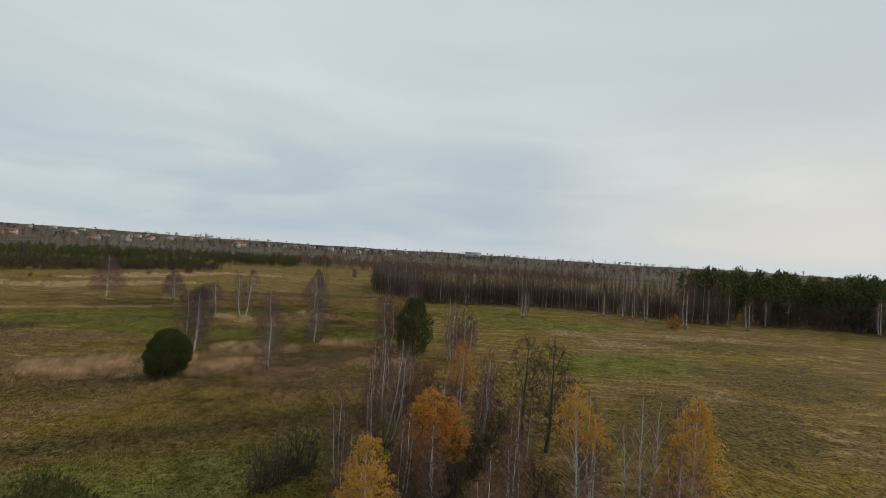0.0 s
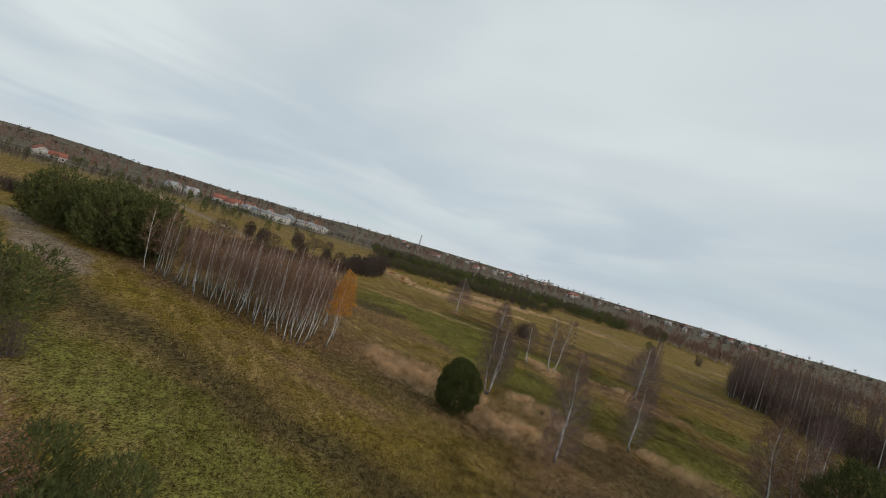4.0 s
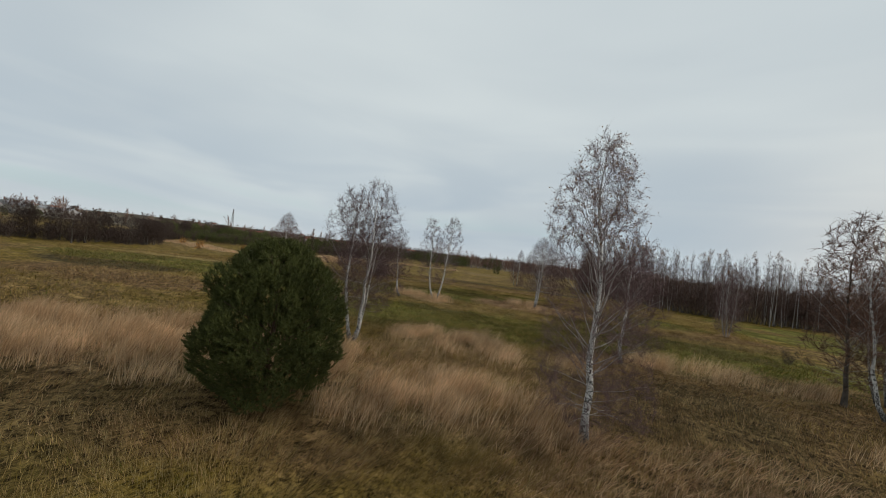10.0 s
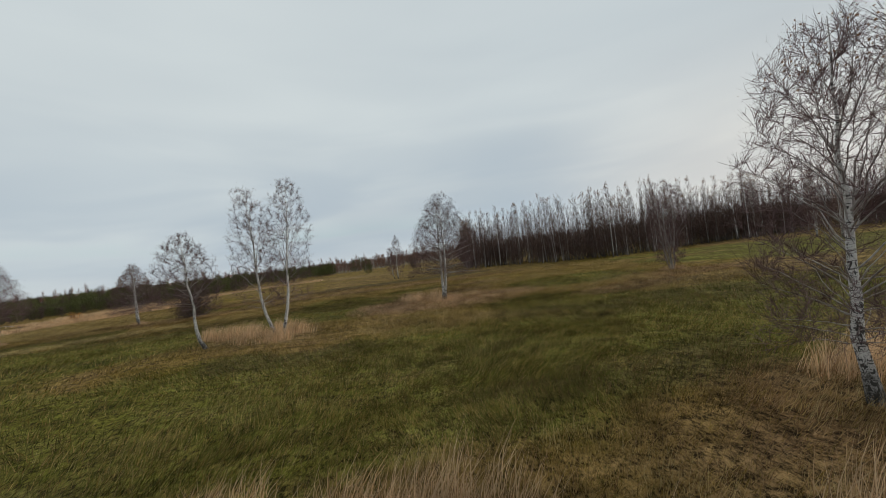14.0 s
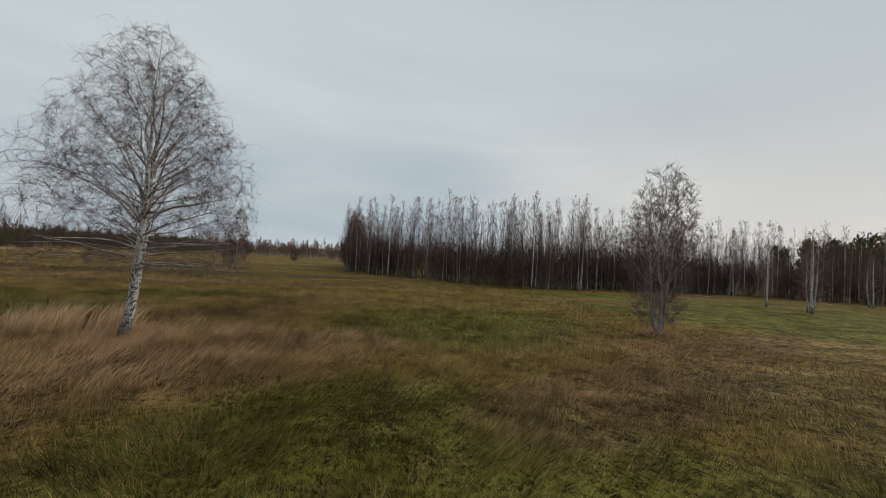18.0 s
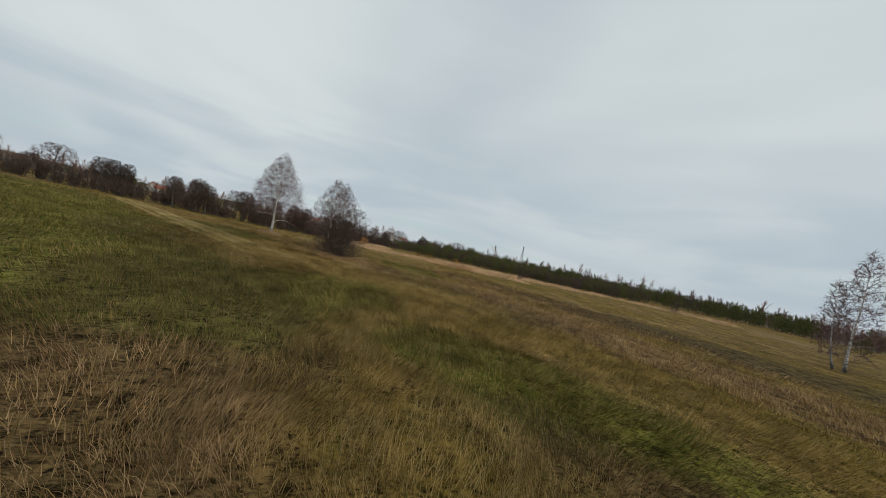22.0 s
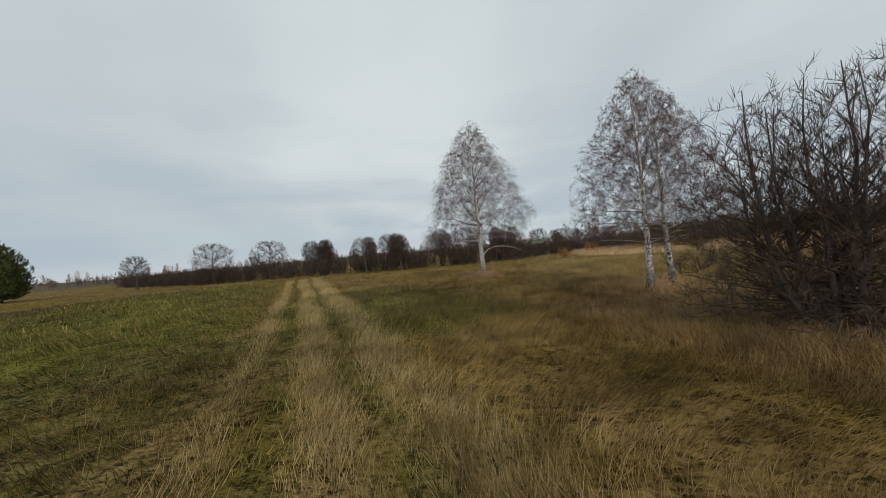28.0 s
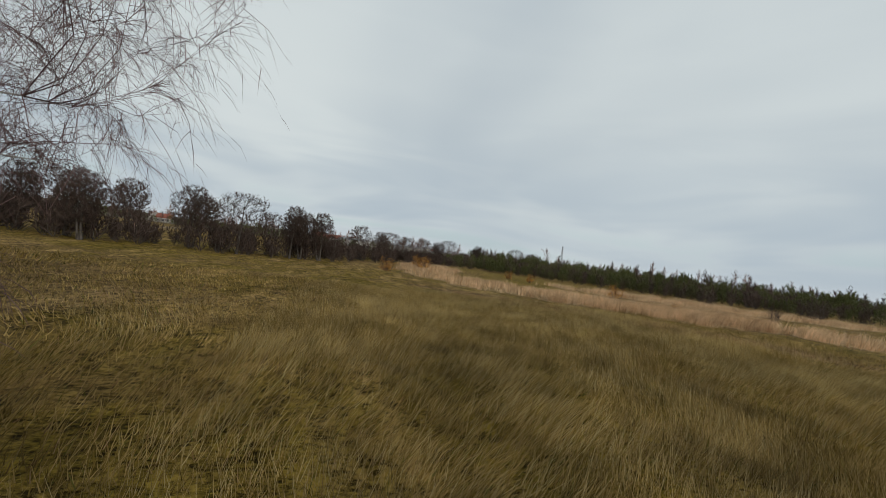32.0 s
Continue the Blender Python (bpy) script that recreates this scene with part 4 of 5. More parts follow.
hero("birch_tree", 9.0, 22.6, "white-limbed birch with sparse yellow leaves",
     grow(31, 8.6, 1.75, ((0, 0, -0.02, 0, 1), (0.3, 0.1, 0.08, 0, 0.8)), 0.1, 0.12, 34, 6, 6, 46, 0.14, 0.3, 0.45, 0.006, leaves=5200, leaf=0.08, leaf_low=0.6, lod=1), leaf=GOLD_LEAF, limb=BARK, twig=RUSSET_TWIG)
hero("birch_tree", 13.0, 23.4, "bare birch of pale crossing stems",
     grow(32, 8.0, 1.6, ((0, 0, -0.05, 0, 1), (0.3, 0, 0.08, 0.04, 0.95), (-0.4, 0.2, -0.1, 0, 0.8)), 0.08, 0.12, 30, 6, 6, 46, 0.14, 0.3, 0.45, 0.006, leaves=200, leaf=0.08, lod=1), limb=BARK, twig=RUSSET_TWIG)
hero("alder_tree", 7.2, 31.9, "tall dark bare alder in the hedge row",
     grow(33, 9.6, 2.6, ((0, 0, 0.0, 0, 1),), 0.16, 0.14, 34, 16, 11, 46, 0.05, 0.1, 0.42, 0.0075, stout=1.2, lod=1), bark=GREY_BARK, limb=GREY_BARK, twig=DARK_TWIG)
hero("alder_tree", 9.2, 31.4, "bare alder with wide level boughs",
     grow(34, 9.6, 2.6, ((0, 0, 0.03, 0, 1),), 0.16, 0.16, 34, 16, 11, 46, 0.05, 0.1, 0.42, 0.0075, stout=1.2, lod=1), bark=GREY_BARK, limb=GREY_BARK, twig=DARK_TWIG)
hero("birch_tree", -20.8, 11.0, "birch with thin orange leaves behind young pines",
     grow(35, 8.3, 1.7, ((0, 0, 0.05, 0, 1), (0.3, 0, 0.14, 0.04, 0.9)), 0.1, 0.12, 32, 6, 6, 44, 0.14, 0.3, 0.45, 0.006, leaves=3600, leaf=0.08, leaf_low=0.2, lod=1), leaf=RUST_LEAF, limb=BARK, twig=RUSSET_TWIG)

hedge = hero("hedge_birch", -6.4, 38.0, "slim russet bare birch in the hedge row", grow(36, 7.6, 1.35, ((0, 0, 0.05, 0.05, 1), (-0.3, 0.2, -0.05, 0.08, 0.9), (0.3, -0.1, 0.12, 0, 0.8)), 0.075, 0.14, 18, 9, 7, 48, 0.06, 0.12, 0.45, 0.012, leaves=150, leaf=0.08, lod=1), twig=RUSSET_TWIG, limb=LIMB)
tagged(hedge, group="hedge birches")
for x, y, turn, size in ((-7.4, 62.0, 40, 1.1), (1.2, 53.5, 80, 1.05), (2.6, 56.0, 210, 1.1), (3.2, 60.5, 10, 0.9), (-3.4, 36.0, 260, 0.9), (1.6, 38.6, 300, 0.95), (4.8, 37.8, 20, 0.85), (-5.8, 24.6, 100, 0.8), (3.4, 18.2, 190, 0.85), (17.8, 27.0, 60, 0.9), (-1.6, 23.0, 330, 0.8), (12.0, 35.5, 150, 0.8), (-3.6, 31.8, 20, 0.95), (-4.6, 28.0, 140, 0.9), (-2.8, 33.6, 250, 0.9), (0.8, 29.5, 70, 0.85), (3.6, 30.5, 310, 0.9), (6.2, 27.4, 200, 0.8), (10.8, 26.2, 35, 0.9), (13.8, 20.8, 170, 0.85), (5.2, 21.0, 80, 0.8), (8.0, 18.8, 280, 0.8), (0.6, 21.8, 120, 0.8), (-4.2, 21.0, 220, 0.75)):
    replant(hedge, x, y, turn, size)

# shrubs
FAN = tuple((0.35 * math.cos(i * 2.4) * (i % 5) / 4, 0.35 * math.sin(i * 2.4) * (i % 5) / 4, 0.36 * math.cos(i * 2.4) * (0.2 + (i % 4) / 3), 0.36 * math.sin(i * 2.4) * (0.2 + (i % 4) / 3), 0.72 + 0.28 * ((i * 7) % 5) / 4) for i in range(19))


def shrub(seed, height, width, stems=12, twig_r=0.007, leaves=0, leaf=0.06, limbs=9, subs=4, twigs=4, girth=0.04, twig_len=0.4, lod=1):
    return grow(seed, height, width, FAN[:stems], girth, 0.06, limbs, subs, twigs, 40, 0.02, 0.05, twig_len, twig_r, leaves=leaves, leaf=leaf, sides=5, wander=0.07, shape=(0.15, 0.5), lod=lod)


hero("hawthorn_bush", -64.2, 92.8, "great bare hawthorn bush of many dark stems",
     grow(41, 4.75, 1.9, tuple((x, y, 0.8 * a, 0.8 * b, s) for x, y, a, b, s in FAN[:15]), 0.062, 0.10, 22, 11, 8, 40, 0.06, 0.04, 0.24, 0.0040, stout=1.7, sides=6, wander=0.07, shape=(0.10, 0.5), lod=1), turn=150, bark=GREY_BARK, limb=DARK_TWIG, twig=DARK_TWIG)
sm = tree_meshes("bare_shrub", shrub(42, 3.4, 0.75, 10, 0.011, limbs=7, subs=4, twigs=3), GREY_BARK, DARK_TWIG, DARK_TWIG)
first_shrub = plant("bare_shrub", sm, -9.6, 24.5, "dark bare thicket shrub on the mown edge", "shrub", "bare shrubs")
for x, y, turn, size in ((-40.5, 8.5, 40, 1.0), (-43.5, 6.0, 90, 1.0), (4.0, 28.0, 120, 1.0), (-0.3, 20.2, 200, 1.2), (3.0, 21.5, 20, 0.9), (5.5, 25.5, 70, 0.9), (11.5, 28.0, 10, 0.8), (6.0, 34.5, 200, 0.8),
                         (-56.5, 204, 15, 1.5), (-120.8, 163.6, 80, 1.2), (-144.5, 182, 120, 1.1), (-123.5, 165.5, 33, 0.9), (-110.5, 138.5, 66, 0.6), (-128, 150, 5, 0.8), (-98, 175, 45, 1.0), (-8, 74, 50, 0.4),
                         (-12, 12.5, 10, 0.8), (-2.5, 24.0, 99, 0.8), (1.5, 40.0, 77, 0.8), (-8.6, 25.6, 60, 1.1), (-10.4, 23.4, 10, 0.9), (1.4, 24.4, 150, 1.1), (2.6, 27.0, 260, 1.1), (7.4, 24.4, 30, 1.0), (4.6, 32.4, 95, 0.9), (-2.0, 27.2, 180, 1.0), (-1.5, 44.5, 12, 0.7), (3.0, 47.0, 120, 0.7)):
    replant(first_shrub, x, y, turn, size)
rust_shrub = plant("rust_shrub", tree_meshes("rust_shrub", shrub(43, 1.9, 0.6, 6, 0.008, 700, 0.10, 6, 3, 3), GREY_BARK, DARK_TWIG, DARK_TWIG, ORANGE_LEAF), -128.0, 95.6, "small oak shrub with rust-orange leaves in pale reeds", "shrub", "rust shrubs")
for x, y, turn, size in ((-140.2, 123.0, 40, 0.9), (-145.2, 121.0, 90, 0.9), (-121.2, 125.5, 10, 1.1), (-140.0, 103.0, 70, 1.3), (-106.0, 119.5, 33, 0.6), (59.4, 104.1, 20, 1.6), (62.5, 108.1, 80, 2.0), (-151, 104, 50, 1.3)):
    replant(rust_shrub, x, y, turn, size)


# ---- pines ----
def pine(seed, height, width, shoots, needles, length, thin, low=0.04, full=0.6, lumps=0.22, candle=1.25, tufts=0):
    """A young pine: a trunk with whorled boughs, and upright tufts of needles all over its lumpy crown."""
    rng = np.random.default_rng(seed)
    k = 6
    s = np.linspace(0, 1, k)
    P0 = np.column_stack([0.04 * np.sin(s * 3) * width, 0 * s, height * 0.94 * s - 0.1])[None]
    R0 = (0.018 * height * (1 - 0.92 * s))[None]

    def radius(t, az):
        u = np.clip((t - low) / (1 - low), 0, 1)
        lump = 1 + lumps * (vnoise(az * width * 1.1, t * height, 0.9) - 0.5) * 2
        return width * np.sqrt(np.clip(1 - (np.abs(u - 0.36) / np.where(u > 0.36, 0.66, 0.47)) ** np.where(u > 0.36, 1.75, 2.2), 0, 1)) * lump

    nb = 20 + int(height * 3)
    pt, head, rad, t, par = pick(P0, R0, nb, max(low, 0.03), 0.93, rng)
    az = np.arange(nb) * 2.39996
    L = radius(t, az % 6.283) * 0.95
    way = np.column_stack([np.cos(az), np.sin(az), 0.15 + 0.9 * t])
    P1 = sweep(pt, unit(way), L, 4, -0.08, 0.04, rng)
    R1 = np.minimum(rad * 0.6, 0.012 * L + 0.006)[:, None] * np.linspace(1, 0.3, 4)[None]
    t = low + (1.0 - low) * rng.random(shoots * 3) ** 0.9
    az = rng.random(len(t)) * 2 * np.pi
    r = radius(t, az)
    keep = np.flatnonzero(rng.random(len(t)) < (r / (width * 1.2) + 0.08))[:shoots]
    t, az, r = t[keep], az[keep], r[keep]
    if tufts:
        tuft_of = np.where(rng.random(len(t)) < 0.68, rng.integers(0, min(tufts, len(t)), len(t)), np.arange(len(t)))
        t = np.clip(t[tuft_of] + rng.normal(0, 0.11 / height, len(t)), 0, 1)
        az = az[tuft_of] + rng.normal(0, 0.10, len(t)) / np.maximum(r[tuft_of], 0.3)
        r = radius(t, az % 6.283)
    deep = 1 - full * rng.random(len(t)) ** 2.2
    at = np.column_stack([np.cos(az) * r * deep, np.sin(az) * r * deep, t * height * 0.985])
    head = unit(np.column_stack([np.cos(az) * (1.1 - t), np.sin(az) * (1.1 - t), np.full(len(t), 0.75)]) + rng.normal(0, 0.28, (len(t), 3)))
    n = len(at)
    A = np.repeat(at, needles, 0)
    D = np.repeat(head, needles, 0)
    run = np.tile(np.linspace(0, 1, needles), n)[:, None]
    spread = fork(D, 62 - 46 * run[:, 0] + rng.normal(0, 6, len(D)), rng)
    A = A + D * run * length * candle
    side = unit(np.cross(spread, rng.normal(0, 1, spread.shape))) * thin
    tip = A + spread * length * rng.uniform(0.7, 1.1, (len(A), 1))
    V = np.stack([A - side, A + side, tip], 1).reshape(-1, 3)
    return {"trunk": tubes(P0, R0, 6), "limbs": tubes(P1, R1, 3), "needles": (V, NO_QUADS, np.arange(len(A) * 3).reshape(-1, 3))}


def pine_meshes(name, g):
    return [("trunk", mesh_of(name + "_trunk", *g["trunk"], mat=PINE_BARK, smooth=True)), ("framework", mesh_of(name + "_framework", *g["limbs"], mat=PINE_BARK)), ("needle_crown", mesh_of(name + "_needles", *g["needles"], mat=NEEDLE))]


plant("pine_tree", pine_meshes("round_pine", pine(51, 5.1, 2.1, 8200, 20, 0.125, 0.0125, 0.03, 0.75, 0.26, 1.5, tufts=900)), -31.2, 41.0, "round dark-green young pine in straw grass", "pine")
near_pine = plant("pine_tree", pine_meshes("young_pine", pine(52, 5.4, 1.8, 1300, 18, 0.17, 0.016, 0.04, 0.6, 0.4, 2.0)), -15.5, 14.6, "young dark-green pine below the hedge row", "pine", "young pines")
for x, y, turn, size in ((-18.6, 13.0, 70, 0.95), (-17.2, 16.2, 130, 0.75), (-20.5, 14.6, 200, 0.85), (-22.8, 12.4, 250, 0.9), (-14.0, 11.5, 20, 0.9)):
    replant(near_pine, x, y, turn, size)
plant("pine_tree", pine_meshes("broad_hedge_pine", pine(55, 8.5, 2.4, 3600, 15, 0.20, 0.018, 0.02, 0.6, 0.36, 1.8)), -5.3, 57.6, "dark broad pine among birches", "pine", "hedge pines")
wide = plant("pine_tree", pine_meshes("wide_pine", pine(54, 8.2, 3.2, 620, 9, 0.36, 0.055, 0.04)), -90.5, 9.0, "broad dark-green pine past the birch grove", "pine", "broad pines")
for i, (x, y, size) in enumerate(((-46.5, 6.2, 0.74), (-50.0, 7.6, 0.70), (-51.5, 3.5, 0.75), (-46, 2.2, 0.72))):
    replant(wide, x, y, 77 * i, size)
# the dark pine clump past the birch grove
rng = np.random.default_rng(61)
for i in range(34):
    t, d = (i + rng.random()) / 34, rng.random() * (4.0 + 6.0 * math.sin(3.1 * (i + 0.5) / 34))
    x = -78.6 - 24.5 * t - 0.43 * d
    y = 11.4 - 13.6 * t + 0.9 * d
    replant(wide, x, y, float(rng.random() * 360), float(rng.uniform(0.8, 1.34)))
for x, y, size in ((-110.7, 301, 1.1), (-106, 297, 0.9), (-117, 303, 1.0), (-74.3, 197.2, 0.45)):
    replant(wide, x, y, x * 3, size)

# ---- bare grove of birches: a strip of close white stems ----
grove_kinds = []
for i in range(4):
    g = grow(70 + i, 9.6, 1.4, ((0, 0, (-0.09, 0.05, 0.10, -0.03)[i], (0.03, -0.05, 0.0, 0.05)[i], 1),), 0.07, 0.34, 18, 7, 4, 52, 0.06, 0.1, 0.45, 0.0125, sides=5, leaves=(620, 300, 800, 420)[i], leaf=0.085, lod=1)
    grove_kinds.append(tree_meshes("grove_birch", g, BARK, LIMB, RUSSET_TWIG, RUST_LEAF))
gold = tree_meshes("grove_gold_birch", grow(76, 9.4, 1.5, ((0, 0, 0.07, 0, 1),), 0.07, 0.2, 24, 6, 5, 48, 0.1, 0.15, 0.45, 0.011, sides=6, leaves=4200, leaf=0.11, leaf_low=0.42, lod=1), BARK, LIMB, RUSSET_TWIG, ORANGE_LEAF)
rng = np.random.default_rng(62)
roots = [None] * 4
count = 0
for r in range(9):
    for c in range(33):
        u = (c + rng.uniform(-0.45, 0.45)) / 32
        v = (r + rng.uniform(-0.45, 0.45)) / 8
        if rng.random() < 0.10 and r:
            continue
        x = -46.4 - 34.0 * u - 12.0 * v
        y = 29.6 - 17.6 * u + 8.5 * v
        if x < -48.0 - 0.3425 * (92 - y):
            continue
        kind = int(rng.integers(0, 4))
        size, turn = float(rng.uniform(0.74, 1.06)), float(rng.random() * 360)
        if roots[kind] is None:
            roots[kind] = plant("grove_birch", grove_kinds[kind], x, y, "straight white-stemmed birch with russet bare twigs in a grove", "tree", "birch grove", turn, size)
        else:
            replant(roots[kind], x, y, turn, size)
g1 = plant("golden_birch", gold, -46.4, 33.0, "birch at the grove's end with orange leaves", "tree", "golden grove birches", 0, 1.05)
for x, y, turn, size in ((-49.4, 35.0, 90, 0.95), (-51.8, 36.2, 180, 0.9)):
    replant(g1, x, y, turn, size)

# ---- the tall bare wood along the far side ----
wood_kinds = []
for i in range(4):
    g = grow(80 + i, 12.6, (1.15, 0.95, 1.35, 1.1)[i], ((0, 0, (-0.02, 0.025, 0.0, 0.035)[i], 0.01, 1),), 0.058, 0.28, 24, 10, 6, 64, 0.06, -0.05, 0.36, 0.0048, stout=0.45, sides=5, shape=(0.2, 0.55), wander=0.011, leaves=22, leaf=0.15, leaf_low=0.93, lod=1)
    wood_kinds.append((tree_meshes("wood_birch", g, (BARK, WOOD_BARK, WOOD_BARK, LIMB)[i], WOOD_TWIG, WOOD_TWIG, RUST_LEAF), g))
EDGE = ((-33.5, 165.0), (-31.6, 139.5), (-20.0, 129.6), (-11.5, 120.6), (-3.0, 118.6), (13.2, 126.0), (40.0, 130.0), (83.0, 112.0))


def along(line, u):
    pts = np.array(line)
    seg = np.linalg.norm(np.diff(pts, axis=0), axis=1)
    cut = np.concatenate(([0], np.cumsum(seg)))
    d = u * cut[-1]
    return np.array((np.interp(d, cut, pts[:, 0]), np.interp(d, cut, pts[:, 1])))


rng = np.random.default_rng(63)
roots = [None] * 4
for i in range(320):
    p = along(EDGE, (i + rng.uniform(-0.4, 0.4) + 0.5) / 320 * 0.985)
    back = rng.random() ** 1.4 * 8.0
    x, y = p[0] + rng.normal(0, 0.5) + 0.2 * back, p[1] + back
    kind = int(rng.integers(0, 4))
    size, turn = float(rng.uniform(0.72, 1.12)), float(rng.random() * 360)
    if roots[kind] is None:
        roots[kind] = plant("wood_birch", wood_kinds[kind][0], x, y, "tall thin bare birch at the edge of a dense wood", "tree", "wood edge", turn, size)
    else:
        replant(roots[kind], x, y, turn, size)


def slim(seed, height, width, limbs=9, subs=3, stems=((0, 0, 0, 0, 1.0),), bare=0.4, rise=60, r=0.02, girth=0.09):
    """A coarse far tree: stem apart from its spray of branches."""
    g = grow(seed, height, width, stems, girth, bare, limbs, subs, 0, rise, 0.04, 0.05, 0.8, r, sides=4, lod=2)
    return blend(*g["stems"]), blend(g["limbs"][0], g["spray"])


def woods(name, kinds, rows, trunk_mat, spray_mat, label, category="trees"):
    """A far wood that nobody could count: its stems and its branches."""
    ob = tagged(new(name), label, category, kind="stuff")
    for key, which, mat in (("trunks", 0, trunk_mat), ("crowns", 1, spray_mat)):
        tagged(part(key, mesh_of(name + "_" + key, *stamp([k[which] for k in kinds], rows), mat=mat), ob), kind="stuff")
    return ob


def scatter(rng, count, spread, kinds, size=(0.8, 1.15)):
    rows = []
    while len(rows) < count:
        x, y = spread(rng)
        rows.append((rng.integers(0, kinds), x, y, rng.random() * 6.28, rng.uniform(*size), rng.uniform(0.9, 1.1)))
    return rows


deep_kinds = [slim(90 + i, 12.4, 1.25, 16, 5, r=0.013, bare=0.2, rise=66, girth=0.06) for i in range(3)]
rng = np.random.default_rng(64)


def deep_wood(rng):
    p = along(EDGE, rng.random())
    back = 4 + rng.random() ** 1.7 * 75
    return p[0] + 0.5 * back * (0.2 + 0.2 * rng.random()), p[1] + back


woods("birch_wood", deep_kinds, scatter(rng, 820, deep_wood, 3, (0.68, 1.0)), WOOD_BARK, WOOD_TWIG, "dense leafless birch wood, grey-brown and russet")
under = [slim(94 + i, 5.4, 1.5, 7, 5, FAN[:4], 0.06, 52, 0.027, 0.025) for i in range(2)]


def wood_floor(rng):
    p = along(EDGE, rng.random())
    back = 1.5 + rng.random() ** 1.5 * 18
    return p[0] + 0.1 * back, p[1] + back


woods("wood_undergrowth", under, scatter(rng, 640, wood_floor, 2, (0.7, 1.25)), GREY_BARK, WOOD_TWIG, "dark leafless brush under the birch wood", "undergrowth")

# ---- the tree line in the west: bare alders over dark brush ----
line_kinds = []
for i, (h, wd, bare, rise) in enumerate(((8.4, 3.9, 0.34, 24), (8.2, 2.5, 0.30, 44), (7.8, 2.9, 0.28, 38), (8.8, 2.1, 0.32, 52))):
    g = grow(100 + i, h, wd, ((0, 0, 0.02, 0, 1), (0.3, 0.1, 0.12, 0.05, 0.85))[: 1 + i % 2], 0.17, bare, 28, 32, 8, rise, 0.04, 0.0, 0.36, 0.0125, sides=6, stout=1.5, shape=(0.35, 0.42), lod=1)
    line_kinds.append(tree_meshes("line_alder", g, GREY_BARK, GREY_BARK, DARK_TWIG))
WEST = ((-118.7, 29.4, 0, 0.95), (-118.9, 41.5, 0, 0.88), (-119.4, 37.6, 2, 0.62), (-131.9, 42.4, 1, 0.9), (-120.5, 52.2, 3, 0.76), (-112.4, 63.6, 2, 0.74), (-121.2, 64.8, 2, 0.86), (-118.4, 67.6, 1, 0.76), (-122.6, 60.2, 3, 0.74), (-127.0, 72.8, 1, 0.86),
        (-125.5, 78.2, 0, 0.84), (-130.0, 83.2, 3, 0.78), (-131.0, 84.4, 1, 0.76), (-132.4, 86.8, 3, 0.76), (-134.0, 88.6, 2, 0.5), (-154.0, 92.5, 2, 0.86), (-158.0, 97.0, 1, 0.74), (-161.0, 99.0, 0, 0.78), (-165.0, 103.5, 2, 0.8), (-172.0, 109.4, 2, 0.84), (-118.0, 12.0, 2, 0.9))
WEST_BACK = ((-183.0, 116.0, 1, 0.8), (-146, 58, 1, 1.0), (-151, 66, 0, 0.9), (-160, 75, 2, 0.9), (-142, 40, 3, 0.9), (-205, 125, 0, 1.0), (-216, 140, 1, 1.0), (-240, 168, 0, 1.2), (-252, 182, 2, 1.2))
roots = [None] * 4
for i, (x, y, kind, size) in enumerate(WEST + WEST_BACK):
    if roots[kind] is None:
        roots[kind] = plant("alder_tree", line_kinds[kind], x, y, "bare broad-crowned alder over dark brush", "tree", "western tree line", 47 * i, size)
    else:
        replant(roots[kind], x, y, 47 * i, size)
rng = np.random.default_rng(65)
WESTLINE = ((-150, -30), (-132, 5), (-119, 26), (-119, 44), (-117, 58), (-121, 68), (-127, 76), (-131, 82), (-150, 92), (-166, 102), (-184, 118))


def west_brush(rng):
    p = along(WESTLINE, rng.random())
    return p[0] - rng.random() ** 1.5 * 12 + 1.5, p[1] + rng.normal(0, 3)


brush_kinds = [slim(110 + i, 4.6, 1.7, 6, 3, FAN[:5], 0.03, 44, 0.075, 0.03) for i in range(3)]
woods("brushwood", brush_kinds, scatter(rng, 720, west_brush, 3, (0.36, 0.68)), GREY_BARK, DARK_TWIG, "dark leafless brushwood along the meadow's edge", "brushwood")

# ---- far woods, pine plantations and the forest ----
far_pine = pine(120, 8.0, 2.0, 90, 6, 0.62, 0.16, 0.08)
far_pine_tall = pine(121, 15.5, 2.3, 190, 6, 0.8, 0.19, 0.08, lumps=0.45)


def pine_wood(name, g, rows, label):
    ob = tagged(new(name), label, "pine wood", kind="stuff")
    tagged(part("trunks", mesh_of(name + "_trunks", *stamp([g["trunk"]], rows), mat=PINE_BARK), ob), kind="stuff")
    tagged(part("needles", mesh_of(name + "_needles", *stamp([g["needles"]], rows), mat=NEEDLE), ob), kind="stuff")


rng = np.random.default_rng(66)


def plantation(rng):
    u, v = rng.random(), rng.random()
    return -186 + 62 * u - 45 * v, 112 + 84 * u + 32 * v


pine_wood("pine_plantation", far_pine, scatter(rng, 420, plantation, 1, (0.36, 0.5)), "dark pine plantation behind pale reeds")


def forest(rng):
    u, v = rng.random(), rng.random() ** 1.4
    return 84 + 105 * u + 20 * v, 124 - 8 * u + 70 * v


pine_wood("pine_forest", far_pine_tall, scatter(rng, 170, forest, 1, (0.8, 1.1)), "tall dark pine forest beyond the meadow")


def west_pines(rng):
    a = radians(rng.uniform(112, 185))
    r = rng.uniform(190, 420)
    return -40 + r * math.cos(a) * 1.2 - 60, -40 + r * math.sin(a) * 0.55 - 40


